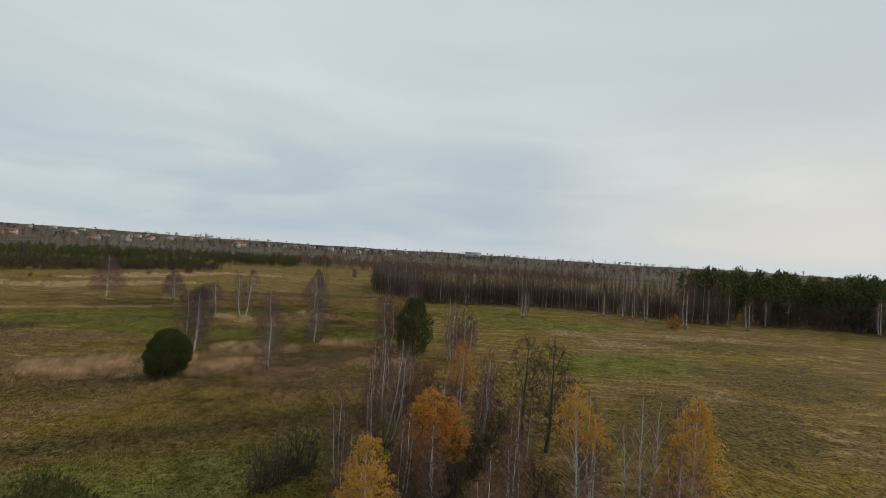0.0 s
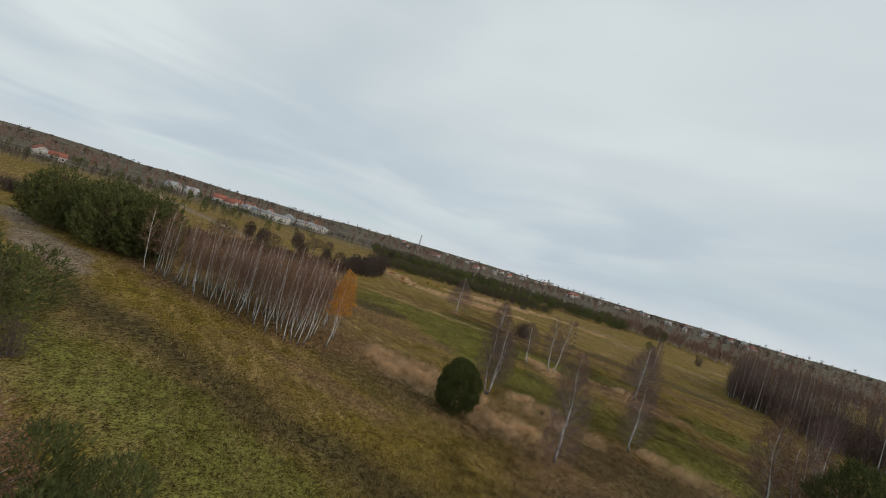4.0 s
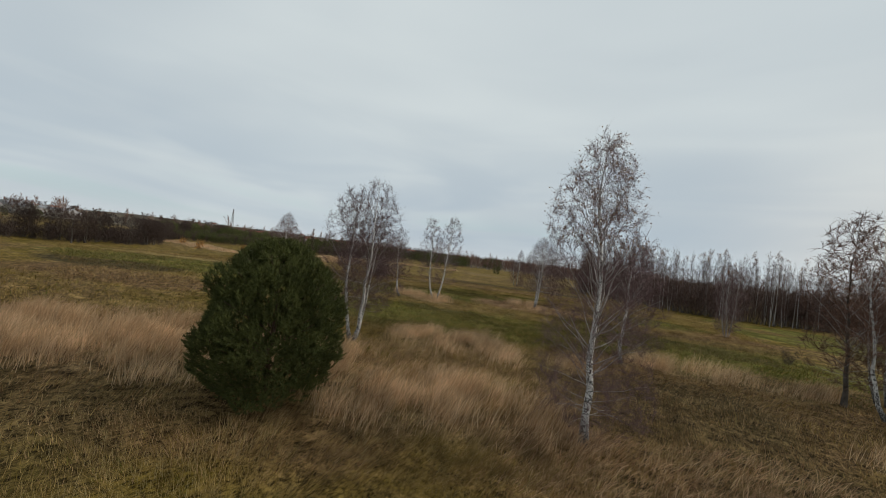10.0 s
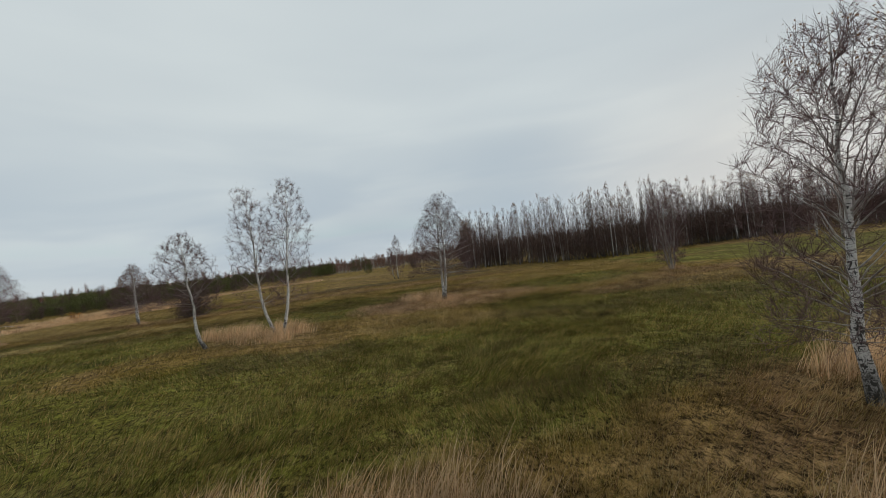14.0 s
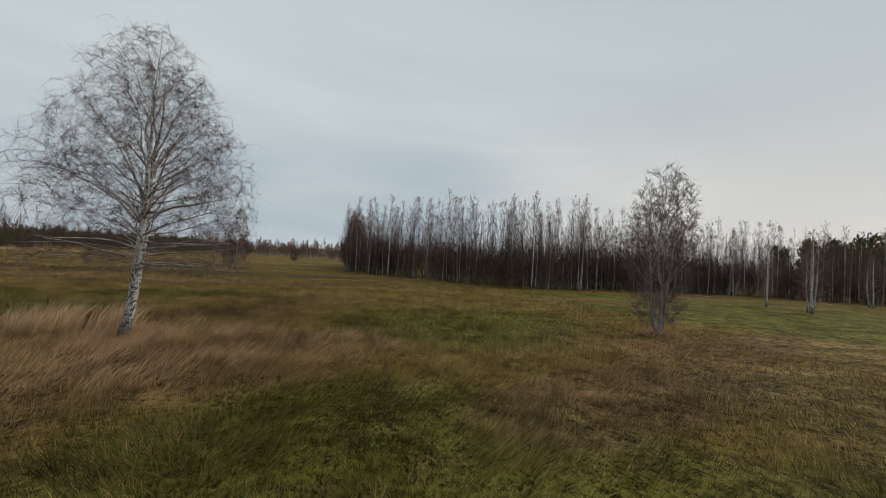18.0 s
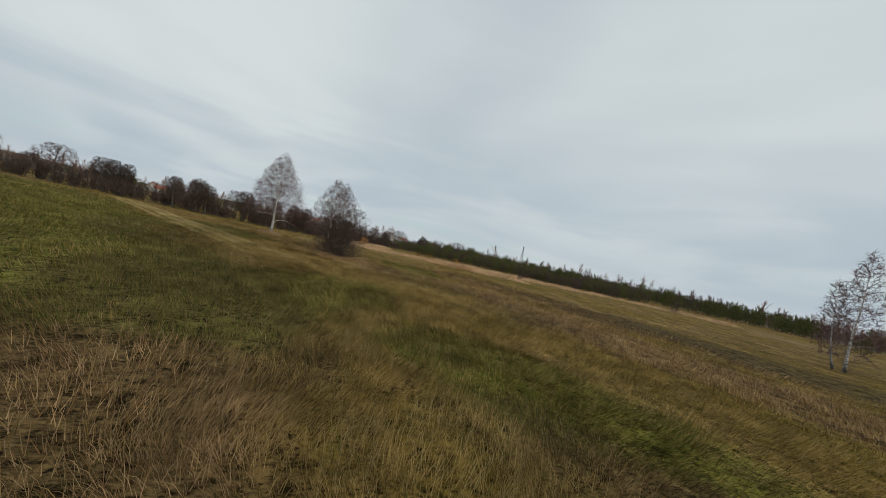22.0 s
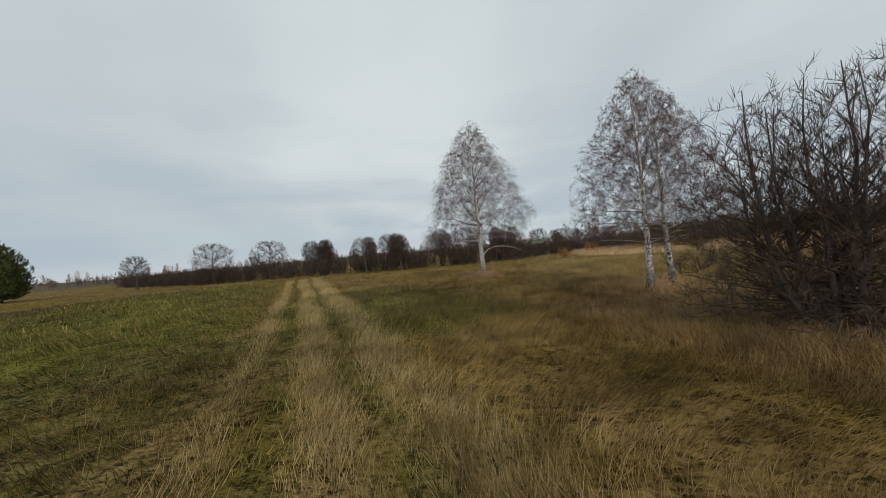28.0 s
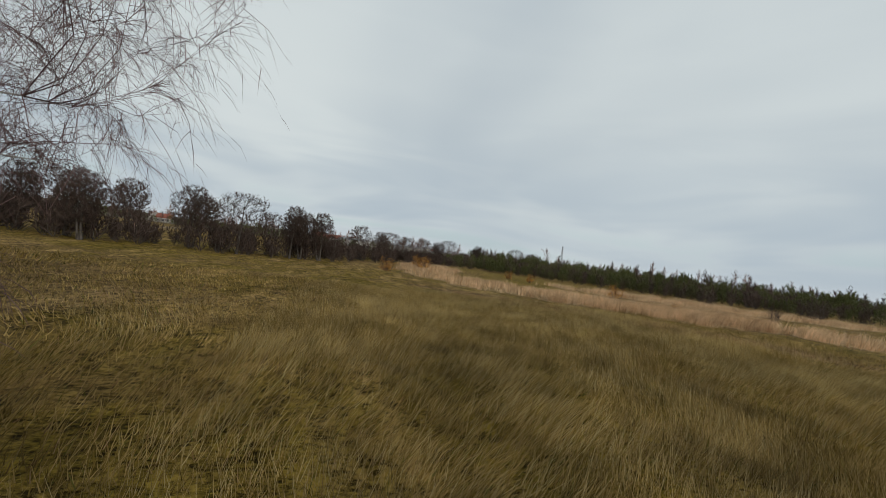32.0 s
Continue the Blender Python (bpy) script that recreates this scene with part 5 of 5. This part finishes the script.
pine_wood("far_pines", far_pine, scatter(rng, 110, west_pines, 1, (0.45, 0.85)), "scattered dark pine woods towards the village")
belt_kinds = [slim(130 + i, 10.5, 3.0, 9, 5, r=0.12, bare=0.10, girth=0.12) for i in range(3)]


def forest_edge(rng):
    u = rng.random()
    return 84 + 105 * u, 121 - 8 * u + rng.random() * 8


woods("plantation_brush", brush_kinds, scatter(rng, 330, plantation, 3, (0.5, 0.85)), GREY_BARK, DARK_TWIG, "brown leafless brush among young pines", "brushwood")
woods("forest_brush", under, scatter(rng, 130, forest_edge, 2, (0.9, 1.6)), GREY_BARK, DARK_TWIG, "dark leafless brush before the pine forest", "undergrowth")


def belt(rng):
    a = radians(rng.uniform(58, 114))
    r = rng.uniform(222, 262) * (1.0 + 0.10 * math.sin(a * 7)) + 18
    return -40 + r * math.cos(a), 55 + r * math.sin(a) * 0.98


woods("birch_belt", belt_kinds, scatter(rng, 470, belt, 3, (0.42, 0.85)), LIMB, RUSSET_TWIG, "far belt of russet leafless birches")


woods("belt_brush", under, scatter(rng, 180, belt, 2, (0.8, 1.4)), GREY_BARK, RUSSET_TWIG, "low brown brush under the far birch belt", "brushwood")


def dark_wood(rng):
    a = radians(rng.uniform(110, 156))
    r = rng.uniform(222, 300)
    return -40 + r * math.cos(a), 55 + r * math.sin(a)


pine_wood("dark_pine_wood", far_pine, scatter(rng, 330, dark_wood, 1, (0.7, 0.95)), "even dark pine wood behind the reeds")
woods("dark_wood_birches", belt_kinds, scatter(rng, 260, dark_wood, 3, (0.5, 0.8)), GREY_BARK, DARK_TWIG, "dark leafless birches among dark pines")


def far_belt(rng):
    a = radians(rng.uniform(20, 280))
    r = rng.uniform(330, 900)
    return -40 + r * math.cos(a), 40 + r * math.sin(a)


def dark_belt(rng):
    a = radians(rng.uniform(140, 285))
    r = rng.uniform(270, 330) * (1.0 + 0.12 * math.sin(a * 5))
    return -60 + r * math.cos(a), 40 + r * math.sin(a)


woods("dark_belt", belt_kinds, scatter(rng, 560, dark_belt, 3, (0.3, 0.62)), GREY_BARK, DARK_TWIG, "far dark belt of leafless trees across the plain")
woods("far_woods", belt_kinds, scatter(rng, 900, far_belt, 3, (0.8, 1.4)), GREY_BARK, RUSSET_TWIG, "far leafless woods and hedges across the plain")
crumb = [slim(140 + i, 8.0, 4.5, 6, 2, r=0.5, bare=0.1, girth=0.3, rise=30) for i in range(2)]


def horizon_wood(rng):
    a = radians(rng.uniform(10, 290))
    r = rng.uniform(850, 2400)
    return -40 + r * math.cos(a), 40 + r * math.sin(a)


woods("horizon_woods", crumb, scatter(rng, 1500, horizon_wood, 2, (0.9, 1.9)), GREY_BARK, DARK_TWIG, "dim woods along the horizon")
# loose birches before the forest and the wood
edge_birch = plant("edge_birch", tree_meshes("edge_birch", grow(145, 9.0, 1.5, ((0, 0, 0.02, 0, 1), (0.3, 0.2, 0.08, 0, 0.85)), 0.1, 0.2, 24, 5, 5, 48, 0.15, 0.2, 0.6, 0.013, sides=6, lod=1), BARK, BARK, RUSSET_TWIG), 18.8, 103.3, "loose white birch before the dark wood", "tree", "edge birches")
for x, y, turn, size in ((19.8, 104.2, 50, 0.9), (54.1, 114.7, 90, 1.1), (51.0, 115.5, 10, 1.0), (57.0, 113.0, 170, 1.15), (63.7, 105.1, 120, 1.2), (103.7, 121.0, 30, 1.15), (124.5, 115.0, 60, 1.3), (95.0, 118.5, 200, 1.0), (21.2, 110.0, 20, 0.9), (45.8, 116.2, 75, 0.9), (83.0, 109.0, 140, 1.1)):
    replant(edge_birch, x, y, turn, size)


# ---- village, church and mast far off ----
def box(x0, x1, y0, y1, z0, z1):
    v = np.array([(x, y, z) for z in (z0, z1) for y in (y0, y1) for x in (x0, x1)], float)
    return v, np.array([(0, 2, 3, 1), (4, 5, 7, 6), (0, 1, 5, 4), (2, 6, 7, 3), (0, 4, 6, 2), (1, 3, 7, 5)])


def gable(w, d, z, rise, over=0.4, thick=0.25):
    """A ridged roof, with thickness and eaves; the ridge runs along x."""
    a, b = w / 2 + over, d / 2 + over
    lo = z - over * rise / (d / 2)
    top = [(-a, -b, lo), (a, -b, lo), (a, 0, z + rise), (-a, 0, z + rise), (a, b, lo), (-a, b, lo)]
    v = np.array(top + [(x, y, q - thick) for x, y, q in top], float)
    return v, np.array([(0, 1, 2, 3), (3, 2, 4, 5), (6, 9, 8, 7), (9, 11, 10, 8), (0, 6, 7, 1), (5, 4, 10, 11), (0, 3, 9, 6), (3, 5, 11, 9), (1, 7, 8, 2), (2, 8, 10, 4)])


def house(x, y, turn, w, d, h, rise, roof, label, name="house"):
    ob = thing(name, x, y, label, "house", "village houses", turn)
    v, f = box(-w / 2, w / 2, -d / 2, d / 2, -0.5, h)
    gv = np.array([(-w / 2, -d / 2, h), (-w / 2, d / 2, h), (-w / 2, 0, h + rise - 0.3), (w / 2, -d / 2, h), (w / 2, d / 2, h), (w / 2, 0, h + rise - 0.3)])
    part("wall", mesh_of("house_wall", np.concatenate([v, gv]), f, [(10, 9, 8), (11, 12, 13)], mat=PLASTER), ob)
    part("roof", mesh_of("house_roof", *gable(w, d, h, rise), mat=roof), ob)
    n = max(2, int(w / 3))
    for side in (-1, 1):
        for i in range(n):
            cx = (i + 0.5) * w / n - w / 2
            y0, y1 = sorted((side * (d / 2 - 0.05), side * (d / 2 + 0.04)))
            part("window", mesh_of("house_window", *box(cx - 0.55, cx + 0.55, y0, y1, 1.0, 2.3), mat=PANE), ob)
    part("chimney", mesh_of("house_chimney", *box(w * 0.2 - 0.3, w * 0.2 + 0.3, -0.3, 0.3, h + rise * 0.6, h + rise + 0.8), mat=RED_TILE), ob)


rng = np.random.default_rng(67)
for i, (x, y, w, d, h, red) in enumerate(((-395, 92, 10, 8, 4, 0), (-430, -60, 11, 9, 5, 1), (-418, -48, 10, 8, 4, 1), (-440, 26, 11, 9, 6, 0), (-462, 42, 11, 9, 5, 0), (-446, 66, 12, 10, 6, 1), (-432, 74, 11, 9, 5, 1), (-455, 82, 12, 9, 6, 1), (-420, 88, 11, 9, 5, 0), (-410, 96, 12, 9, 5, 1),
                                       (-470, 98, 12, 10, 6, 1), (-436, 112, 11, 9, 5, 0), (-480, 122, 12, 9, 6, 1), (-500, 150, 12, 9, 6, 0), (-460, 158, 12, 9, 5, 1), (-520, 190, 12, 9, 6, 1))):
    house(x, y, float(rng.uniform(0, 180)), w, d, h, d * 0.36, RED_TILE if red else GREY_ROOF, "pale village house with a red tiled roof" if red else "pale village house with a grey roof")
for x, y, turn, w, d, h in ((-430, 160, 75, 30, 12, 4), (-388, 103, 60, 34, 16, 6), (-404, 142, 55, 40, 18, 6), (-425, 130, 60, 26, 14, 5)):
    house(x, y, turn, w, d, h, 1.6, GREY_ROOF, "long white hall with a low grey roof", "hall")
for i in range(46):
    a, r = radians(rng.uniform(95, 150)), rng.uniform(900, 1900)
    house(-40 + r * math.cos(a), 40 + r * math.sin(a), float(rng.uniform(0, 180)), 16, 12, 8, 4, RED_TILE if i % 2 else GREY_ROOF, "distant pale town house", "town_house")


def church(x, y, turn):
    ob = thing("church", x, y, "distant white church with two dark-capped towers", "church", turn=turn)
    part("nave", mesh_of("church_nave", *box(-18, 26, -11, 11, -2, 17), mat=PLASTER), ob)
    part("roof", mesh_of("church_roof", *gable(44, 22, 17, 11), mat=GREY_ROOF), ob)
    for s in (-1, 1):
        tower = part("tower", mesh_of("church_tower", *box(-25, -17, s * 8 - 4, s * 8 + 4, -2, 36), mat=PLASTER), ob)
        P = np.array([[(-21, s * 8, 36), (-21, s * 8, 41), (-21, s * 8, 43), (-21, s * 8, 54)]], float)
        part("spire", mesh_of("church_spire", *tubes(P, np.array([[4.4, 3.6, 1.6, 0.1]]), 8), mat=GREY_ROOF), tower)
    return ob


church(-1130, 1620, 60).scale = (0.55, 0.55, 0.55)
house(49, 1470, 10, 60, 30, 16, 6, GREY_ROOF, "large white building on the far plain", "large_building")


def lattice_mast(x, y, height):
    ob = thing("lattice_mast", x, y, "slim grey lattice mast far beyond the trees", "mast")
    legs = [np.array([[(sx * 2.2, sy * 2.2, 0), (sx * 0.4, sy * 0.4, height)]], float) for sx in (-1, 1) for sy in (-1, 1)]
    for P in legs:
        part("leg", mesh_of("mast_leg", *tubes(P, np.full((1, 2), 0.22), 5), mat=STEEL), ob)
    zs = np.linspace(0, height, 14)
    P = []
    for i in range(13):
        w0, w1 = 2.2 - 1.8 * zs[i] / height, 2.2 - 1.8 * zs[i + 1] / height
        P += [[(-w0, -w0, zs[i]), (w1, -w1, zs[i + 1])], [(w0, w0, zs[i]), (-w1, w1, zs[i + 1])], [(-w0, w0, zs[i]), (-w1, -w1, zs[i + 1])], [(w0, -w0, zs[i]), (w1, w1, zs[i + 1])]]
    part("bracing", mesh_of("mast_bracing", *tubes(np.array(P, float), np.full((52, 2), 0.13), 4), mat=STEEL), ob)


lattice_mast(-560, 395, 38)


# ---- grass ----
SPINE = ((-20, 34), (-26, 44), (-28.5, 56), (-25, 70), (-23.5, 80), (-28, 91), (-36, 95), (-50, 92.5), (-62, 89), (-74, 90.5), (-86, 95), (-94, 100))


def off_spine(x, y):
    """Metres from the middle line of the long meadow."""
    best = np.full(len(x), 1e9)
    for (ax, ay), (bx, by) in zip(SPINE, SPINE[1:]):
        d = np.array((bx - ax, by - ay), float)
        t = np.clip(((x - ax) * d[0] + (y - ay) * d[1]) / (d @ d), 0, 1)
        best = np.minimum(best, np.hypot(x - ax - t * d[0], y - ay - t * d[1]))
    return best


def blades(x, y, length, width, lean, rng, bend=0.5, segs=2, wind=(0.25, 0.1), comb=0.0):
    """Single leaning grass blades: two segments, or one."""
    n = len(x)
    base = np.column_stack([x, y, land(x, y) - 0.02])
    az = rng.random(n) * 2 * np.pi
    lean = lean * rng.random(n)
    lie = 9.0 * vnoise(x + 13, y - 7, 7.0) + 2.5 * vnoise(x, y + 21, 1.9)
    wind = (wind[0] + comb * np.cos(lie), wind[1] + comb * np.sin(lie))
    way = np.column_stack([np.cos(az) * lean + wind[0], np.sin(az) * lean + wind[1], np.ones(n)])
    way = unit(way)
    side = unit(np.cross(way, np.column_stack([np.cos(az + 1), np.sin(az + 1), np.zeros(n)]))) * (np.asarray(width) * np.ones(n))[:, None]
    L = (length * np.ones(n))[:, None]
    if segs == 1:
        V = np.stack([base - side, base + side, base + way * L], 1).reshape(-1, 3)
        return V, np.zeros((0, 4), int), np.arange(n * 3).reshape(-1, 3)
    mid = base + way * L * 0.6
    out = np.column_stack([way[:, 0], way[:, 1], np.zeros(n)]) * 1.6 + np.array((0, 0, 1.0)) * (1 - bend)
    tip = mid + unit(out + 0.05) * L * 0.5
    V = np.stack([base - side, base + side, mid - side * 0.75, mid + side * 0.75, tip], 1).reshape(-1, 3)
    i = np.arange(n)[:, None] * 5
    return V, i + np.array((0, 1, 3, 2)), i + np.array((2, 3, 4))


def sow(count, box_, rng, near):
    """Random places in a box that lie between two distances from the meadow's middle line."""
    x = rng.uniform(box_[0], box_[1], count)
    y = rng.uniform(box_[2], box_[3], count)
    d = off_spine(x, y)
    ok = (d >= near[0]) & (d < near[1])
    return x[ok], y[ok]


def lay(name, rows, mat, label, category="grass"):
    tagged(new(name, mesh_of(name, *blend(*rows), mat=mat)), label, category, kind="stuff")


rng = np.random.default_rng(68)
AREA = (-108.0, -4.0, 26.0, 122.0)


def tuft(x, y):
    return 0.5 + 0.75 * step(0.35, 0.7, vnoise(x, y, 0.55))


KINDS = {"meadow_grass": [], "green_grass": [], "russet_grass": [], "brown_grass": []}
LOW = (-104.0, -6.0, 16.0, 116.0)
for near, rate, length, width, segs in (((0, 3.6), 880, 0.27, 0.0036, 2), ((3.6, 9.0), 400, 0.27, 0.0060, 1), ((9.0, 20), 105, 0.24, 0.012, 1), ((20, 40), 26, 0.25, 0.028, 1)):
    x, y = sow(int((LOW[1] - LOW[0]) * (LOW[3] - LOW[2]) * rate), LOW, rng, near)
    ok = rng.random(len(x)) < tuft(x, y) * 0.75
    x, y = x[ok], y[ok]
    s_, g_, r_, sand_, dug_ = cover(x, y)
    brown = np.clip(dug_ * 0.8, 0, 0.8)
    green = np.clip(g_ + 0.06 - 0.5 * r_, 0, 1) * (1 - 0.6 * dug_)
    rust = np.clip(r_ * 0.9 + 0.06 + 0.3 * s_ - 0.3 * g_, 0, 1) * (1 - 0.5 * dug_)
    olive = np.clip(1.0 - 0.6 * g_ - 0.6 * r_ - 0.7 * s_ - 0.8 * dug_, 0.05, 1)
    draw = rng.random(len(x)) * np.maximum(1.05, olive + green + rust + brown)
    cut = np.cumsum(np.stack([olive, green, rust, brown]), axis=0)
    sel = (draw < cut[0], (draw >= cut[0]) & (draw < cut[1]), (draw >= cut[1]) & (draw < cut[2]), (draw >= cut[2]) & (draw < cut[3]))
    for rows, m in zip(KINDS.values(), sel):
        n = int(m.sum())
        size = rng.uniform(0.5, 1.25, n) * (0.65 + 0.7 * vnoise(x[m], y[m], 1.7))
        rows.append(blades(x[m], y[m], length * size, width, 0.8, rng, 0.4, segs, (0.15, 0.05), 0.5))
lay("meadow_grass", KINDS["meadow_grass"], GRASS, "short olive and tan meadow grass")
lay("green_grass", KINDS["green_grass"], LUSH, "lush dark-green meadow grass")
lay("russet_grass", KINDS["russet_grass"], SHORT_RUSTY, "dry russet-brown meadow grass")
lay("brown_grass", KINDS["brown_grass"], BROWN, "dark olive-brown meadow grass")


x, y = sow(1300000, LOW, rng, (0, 11))
_, green, _, _, dark_ground = cover(x, y)
ok = rng.random(len(x)) < step(0.42, 0.75, vnoise(x + 3, y + 8, 1.3)) * (0.3 + 0.7 * vnoise(x, y, 6.0)) * np.clip(1 - 0.95 * green - 1.2 * dark_ground, 0, 1)
x, y = x[ok], y[ok]
ok = np.abs(beside_track(x, y)[1] - 2.0) > 4.0
x, y = x[ok], y[ok]
lay("grass_stalks", [blades(x, y, rng.uniform(0.28, 0.56, len(x)), 0.0028, 0.45, rng, 0.35, 1, (0.2, 0.06), 0.2)], TRACK_STRAW, "thin pale stalks standing in the meadow grass")

x, y = sow(190000, (-102.0, -72.0, 88.0, 108.0), rng, (0, 14))
ok = rng.random(len(x)) < 0.25 + 0.75 * step(0.3, 0.65, vnoise(x + 17, y, 1.6))
x, y = x[ok], y[ok]
dry = rng.random(len(x)) < 0.2 + 0.5 * vnoise(x, y + 40, 3.0)
for name, m, mat, label in (("long_meadow_grass", ~dry, GRASS, "long uncut tan-olive grass in the western meadow"), ("long_dry_grass", dry, TRACK_STRAW, "long dry tan grass in the western meadow")):
    lay(name, [blades(x[m], y[m], rng.uniform(0.24, 0.5, int(m.sum())), 0.0045, 0.6, rng, 0.4, 1, (0.2, 0.05), 0.35)], mat, label)


def on_track(x, y):
    u, n = beside_track(x, y)
    return (np.abs(n) < 3.4) & (u > 0) & (u < 62)


def straw_rows(count, box_, near, length, width, segs):
    """Straw stands in clumps, off the tractor track."""
    x, y = sow(count, box_, rng, near)
    stand = 0.15 + 1.1 * step(0.3, 0.68, vnoise(x + 31, y, 1.15))
    ok = (rng.random(len(x)) < np.clip(cover(x, y)[0] * 1.1 - 0.15, 0, 1) * tuft(x, y) * stand) & ~on_track(x, y)
    x, y = x[ok], y[ok]
    n = len(x)
    L = rng.uniform(length[0], length[1], n) * (0.45 + 0.4 * vnoise(x, y, 2.5) + 0.5 * vnoise(x + 31, y, 1.15))
    return [blades(x, y, L, width, 0.35, rng, 0.35, segs, (0.22, 0.05))]


lay("straw_grass", straw_rows(2600000, AREA, (0, 24), (0.6, 1.2), 0.006, 2), STRAW, "tall pale straw-coloured reed grass leaning in the wind", "tall grass")


def track_mat():
    """Cut straw lying along the tractor track."""
    u, n = rng.uniform(0, 60, 420000), rng.uniform(-3.2, 3.4, 420000)
    x, y = TRACK_A[0] + u * TRACK_D[0] + n * TRACK_D[1], TRACK_A[1] + u * TRACK_D[1] - n * TRACK_D[0]
    ok = rng.random(len(x)) < np.clip(cover(x, y)[0] * 1.5 - 0.1, 0, 1) * (0.3 + 0.7 * tuft(x, y)) * 0.85
    x, y = x[ok], y[ok]
    return [blades(x, y, rng.uniform(0.16, 0.36, len(x)), 0.0042, 0.9, rng, 0.7, 1, (0.5 * TRACK_D[0], 0.5 * TRACK_D[1]), 0.35)]


lay("track_straw", track_mat(), TRACK_STRAW, "flattened tan straw along a tractor track", "straw")


def tall_rust():
    x, y = sow(1500000, AREA, rng, (0, 24))
    m = np.maximum.reduce([spot(x, y, *row) for row in ((-31, 83.5, 9, 4.6, 8), (-20, 44, 6, 3.5, 20), (-30, 47, 9, 4, 12), (-44, 41, 8, 4, 15))])
    ok = rng.random(len(x)) < np.clip(m, 0, 1) * tuft(x, y) * 0.85
    x, y = x[ok], y[ok]
    n = len(x)
    return [blades(x, y, rng.uniform(0.24, 0.52, n) * (0.7 + 0.6 * vnoise(x, y, 1.8)), 0.005, 0.8, rng, 0.6, 2, (0.5, 0.18))]


lay("tall_russet_grass", tall_rust(), RUSTY, "tall dry russet grass bent by the wind", "tall grass")
lay("reed_bed", straw_rows(300000, (-165.0, -84.0, 92.0, 185.0), (0, 999), (0.5, 0.95), 0.03, 1), STRAW, "pale bed of dry reeds across the meadow", "reeds")


def tussock_rows(places):
    rows = []
    for x0, y0, r, count in places:
        d, a = r * np.sqrt(rng.random(count)), rng.random(count) * 6.28
        x, y = x0 + d * np.cos(a), y0 + d * np.sin(a)
        rows.append(blades(x, y, rng.uniform(0.4, 0.9, count) * (1.0 - 0.6 * (d / r) ** 2), 0.0045, 0.9, rng, 0.6, 2))
    return rows


lay("foot_tussocks", tussock_rows(((-82.1, 84.8, 1.5, 6500), (-71.2, 92.1, 1.0, 900), (-31.75, 84.3, 1.8, 1500), (-21.6, 45.0, 0.8, 400), (-64.2, 92.8, 1.4, 700), (-9.4, 88.6, 1.2, 500))), RUSTY, "dry tussocks round the feet of the birches", "tall grass")
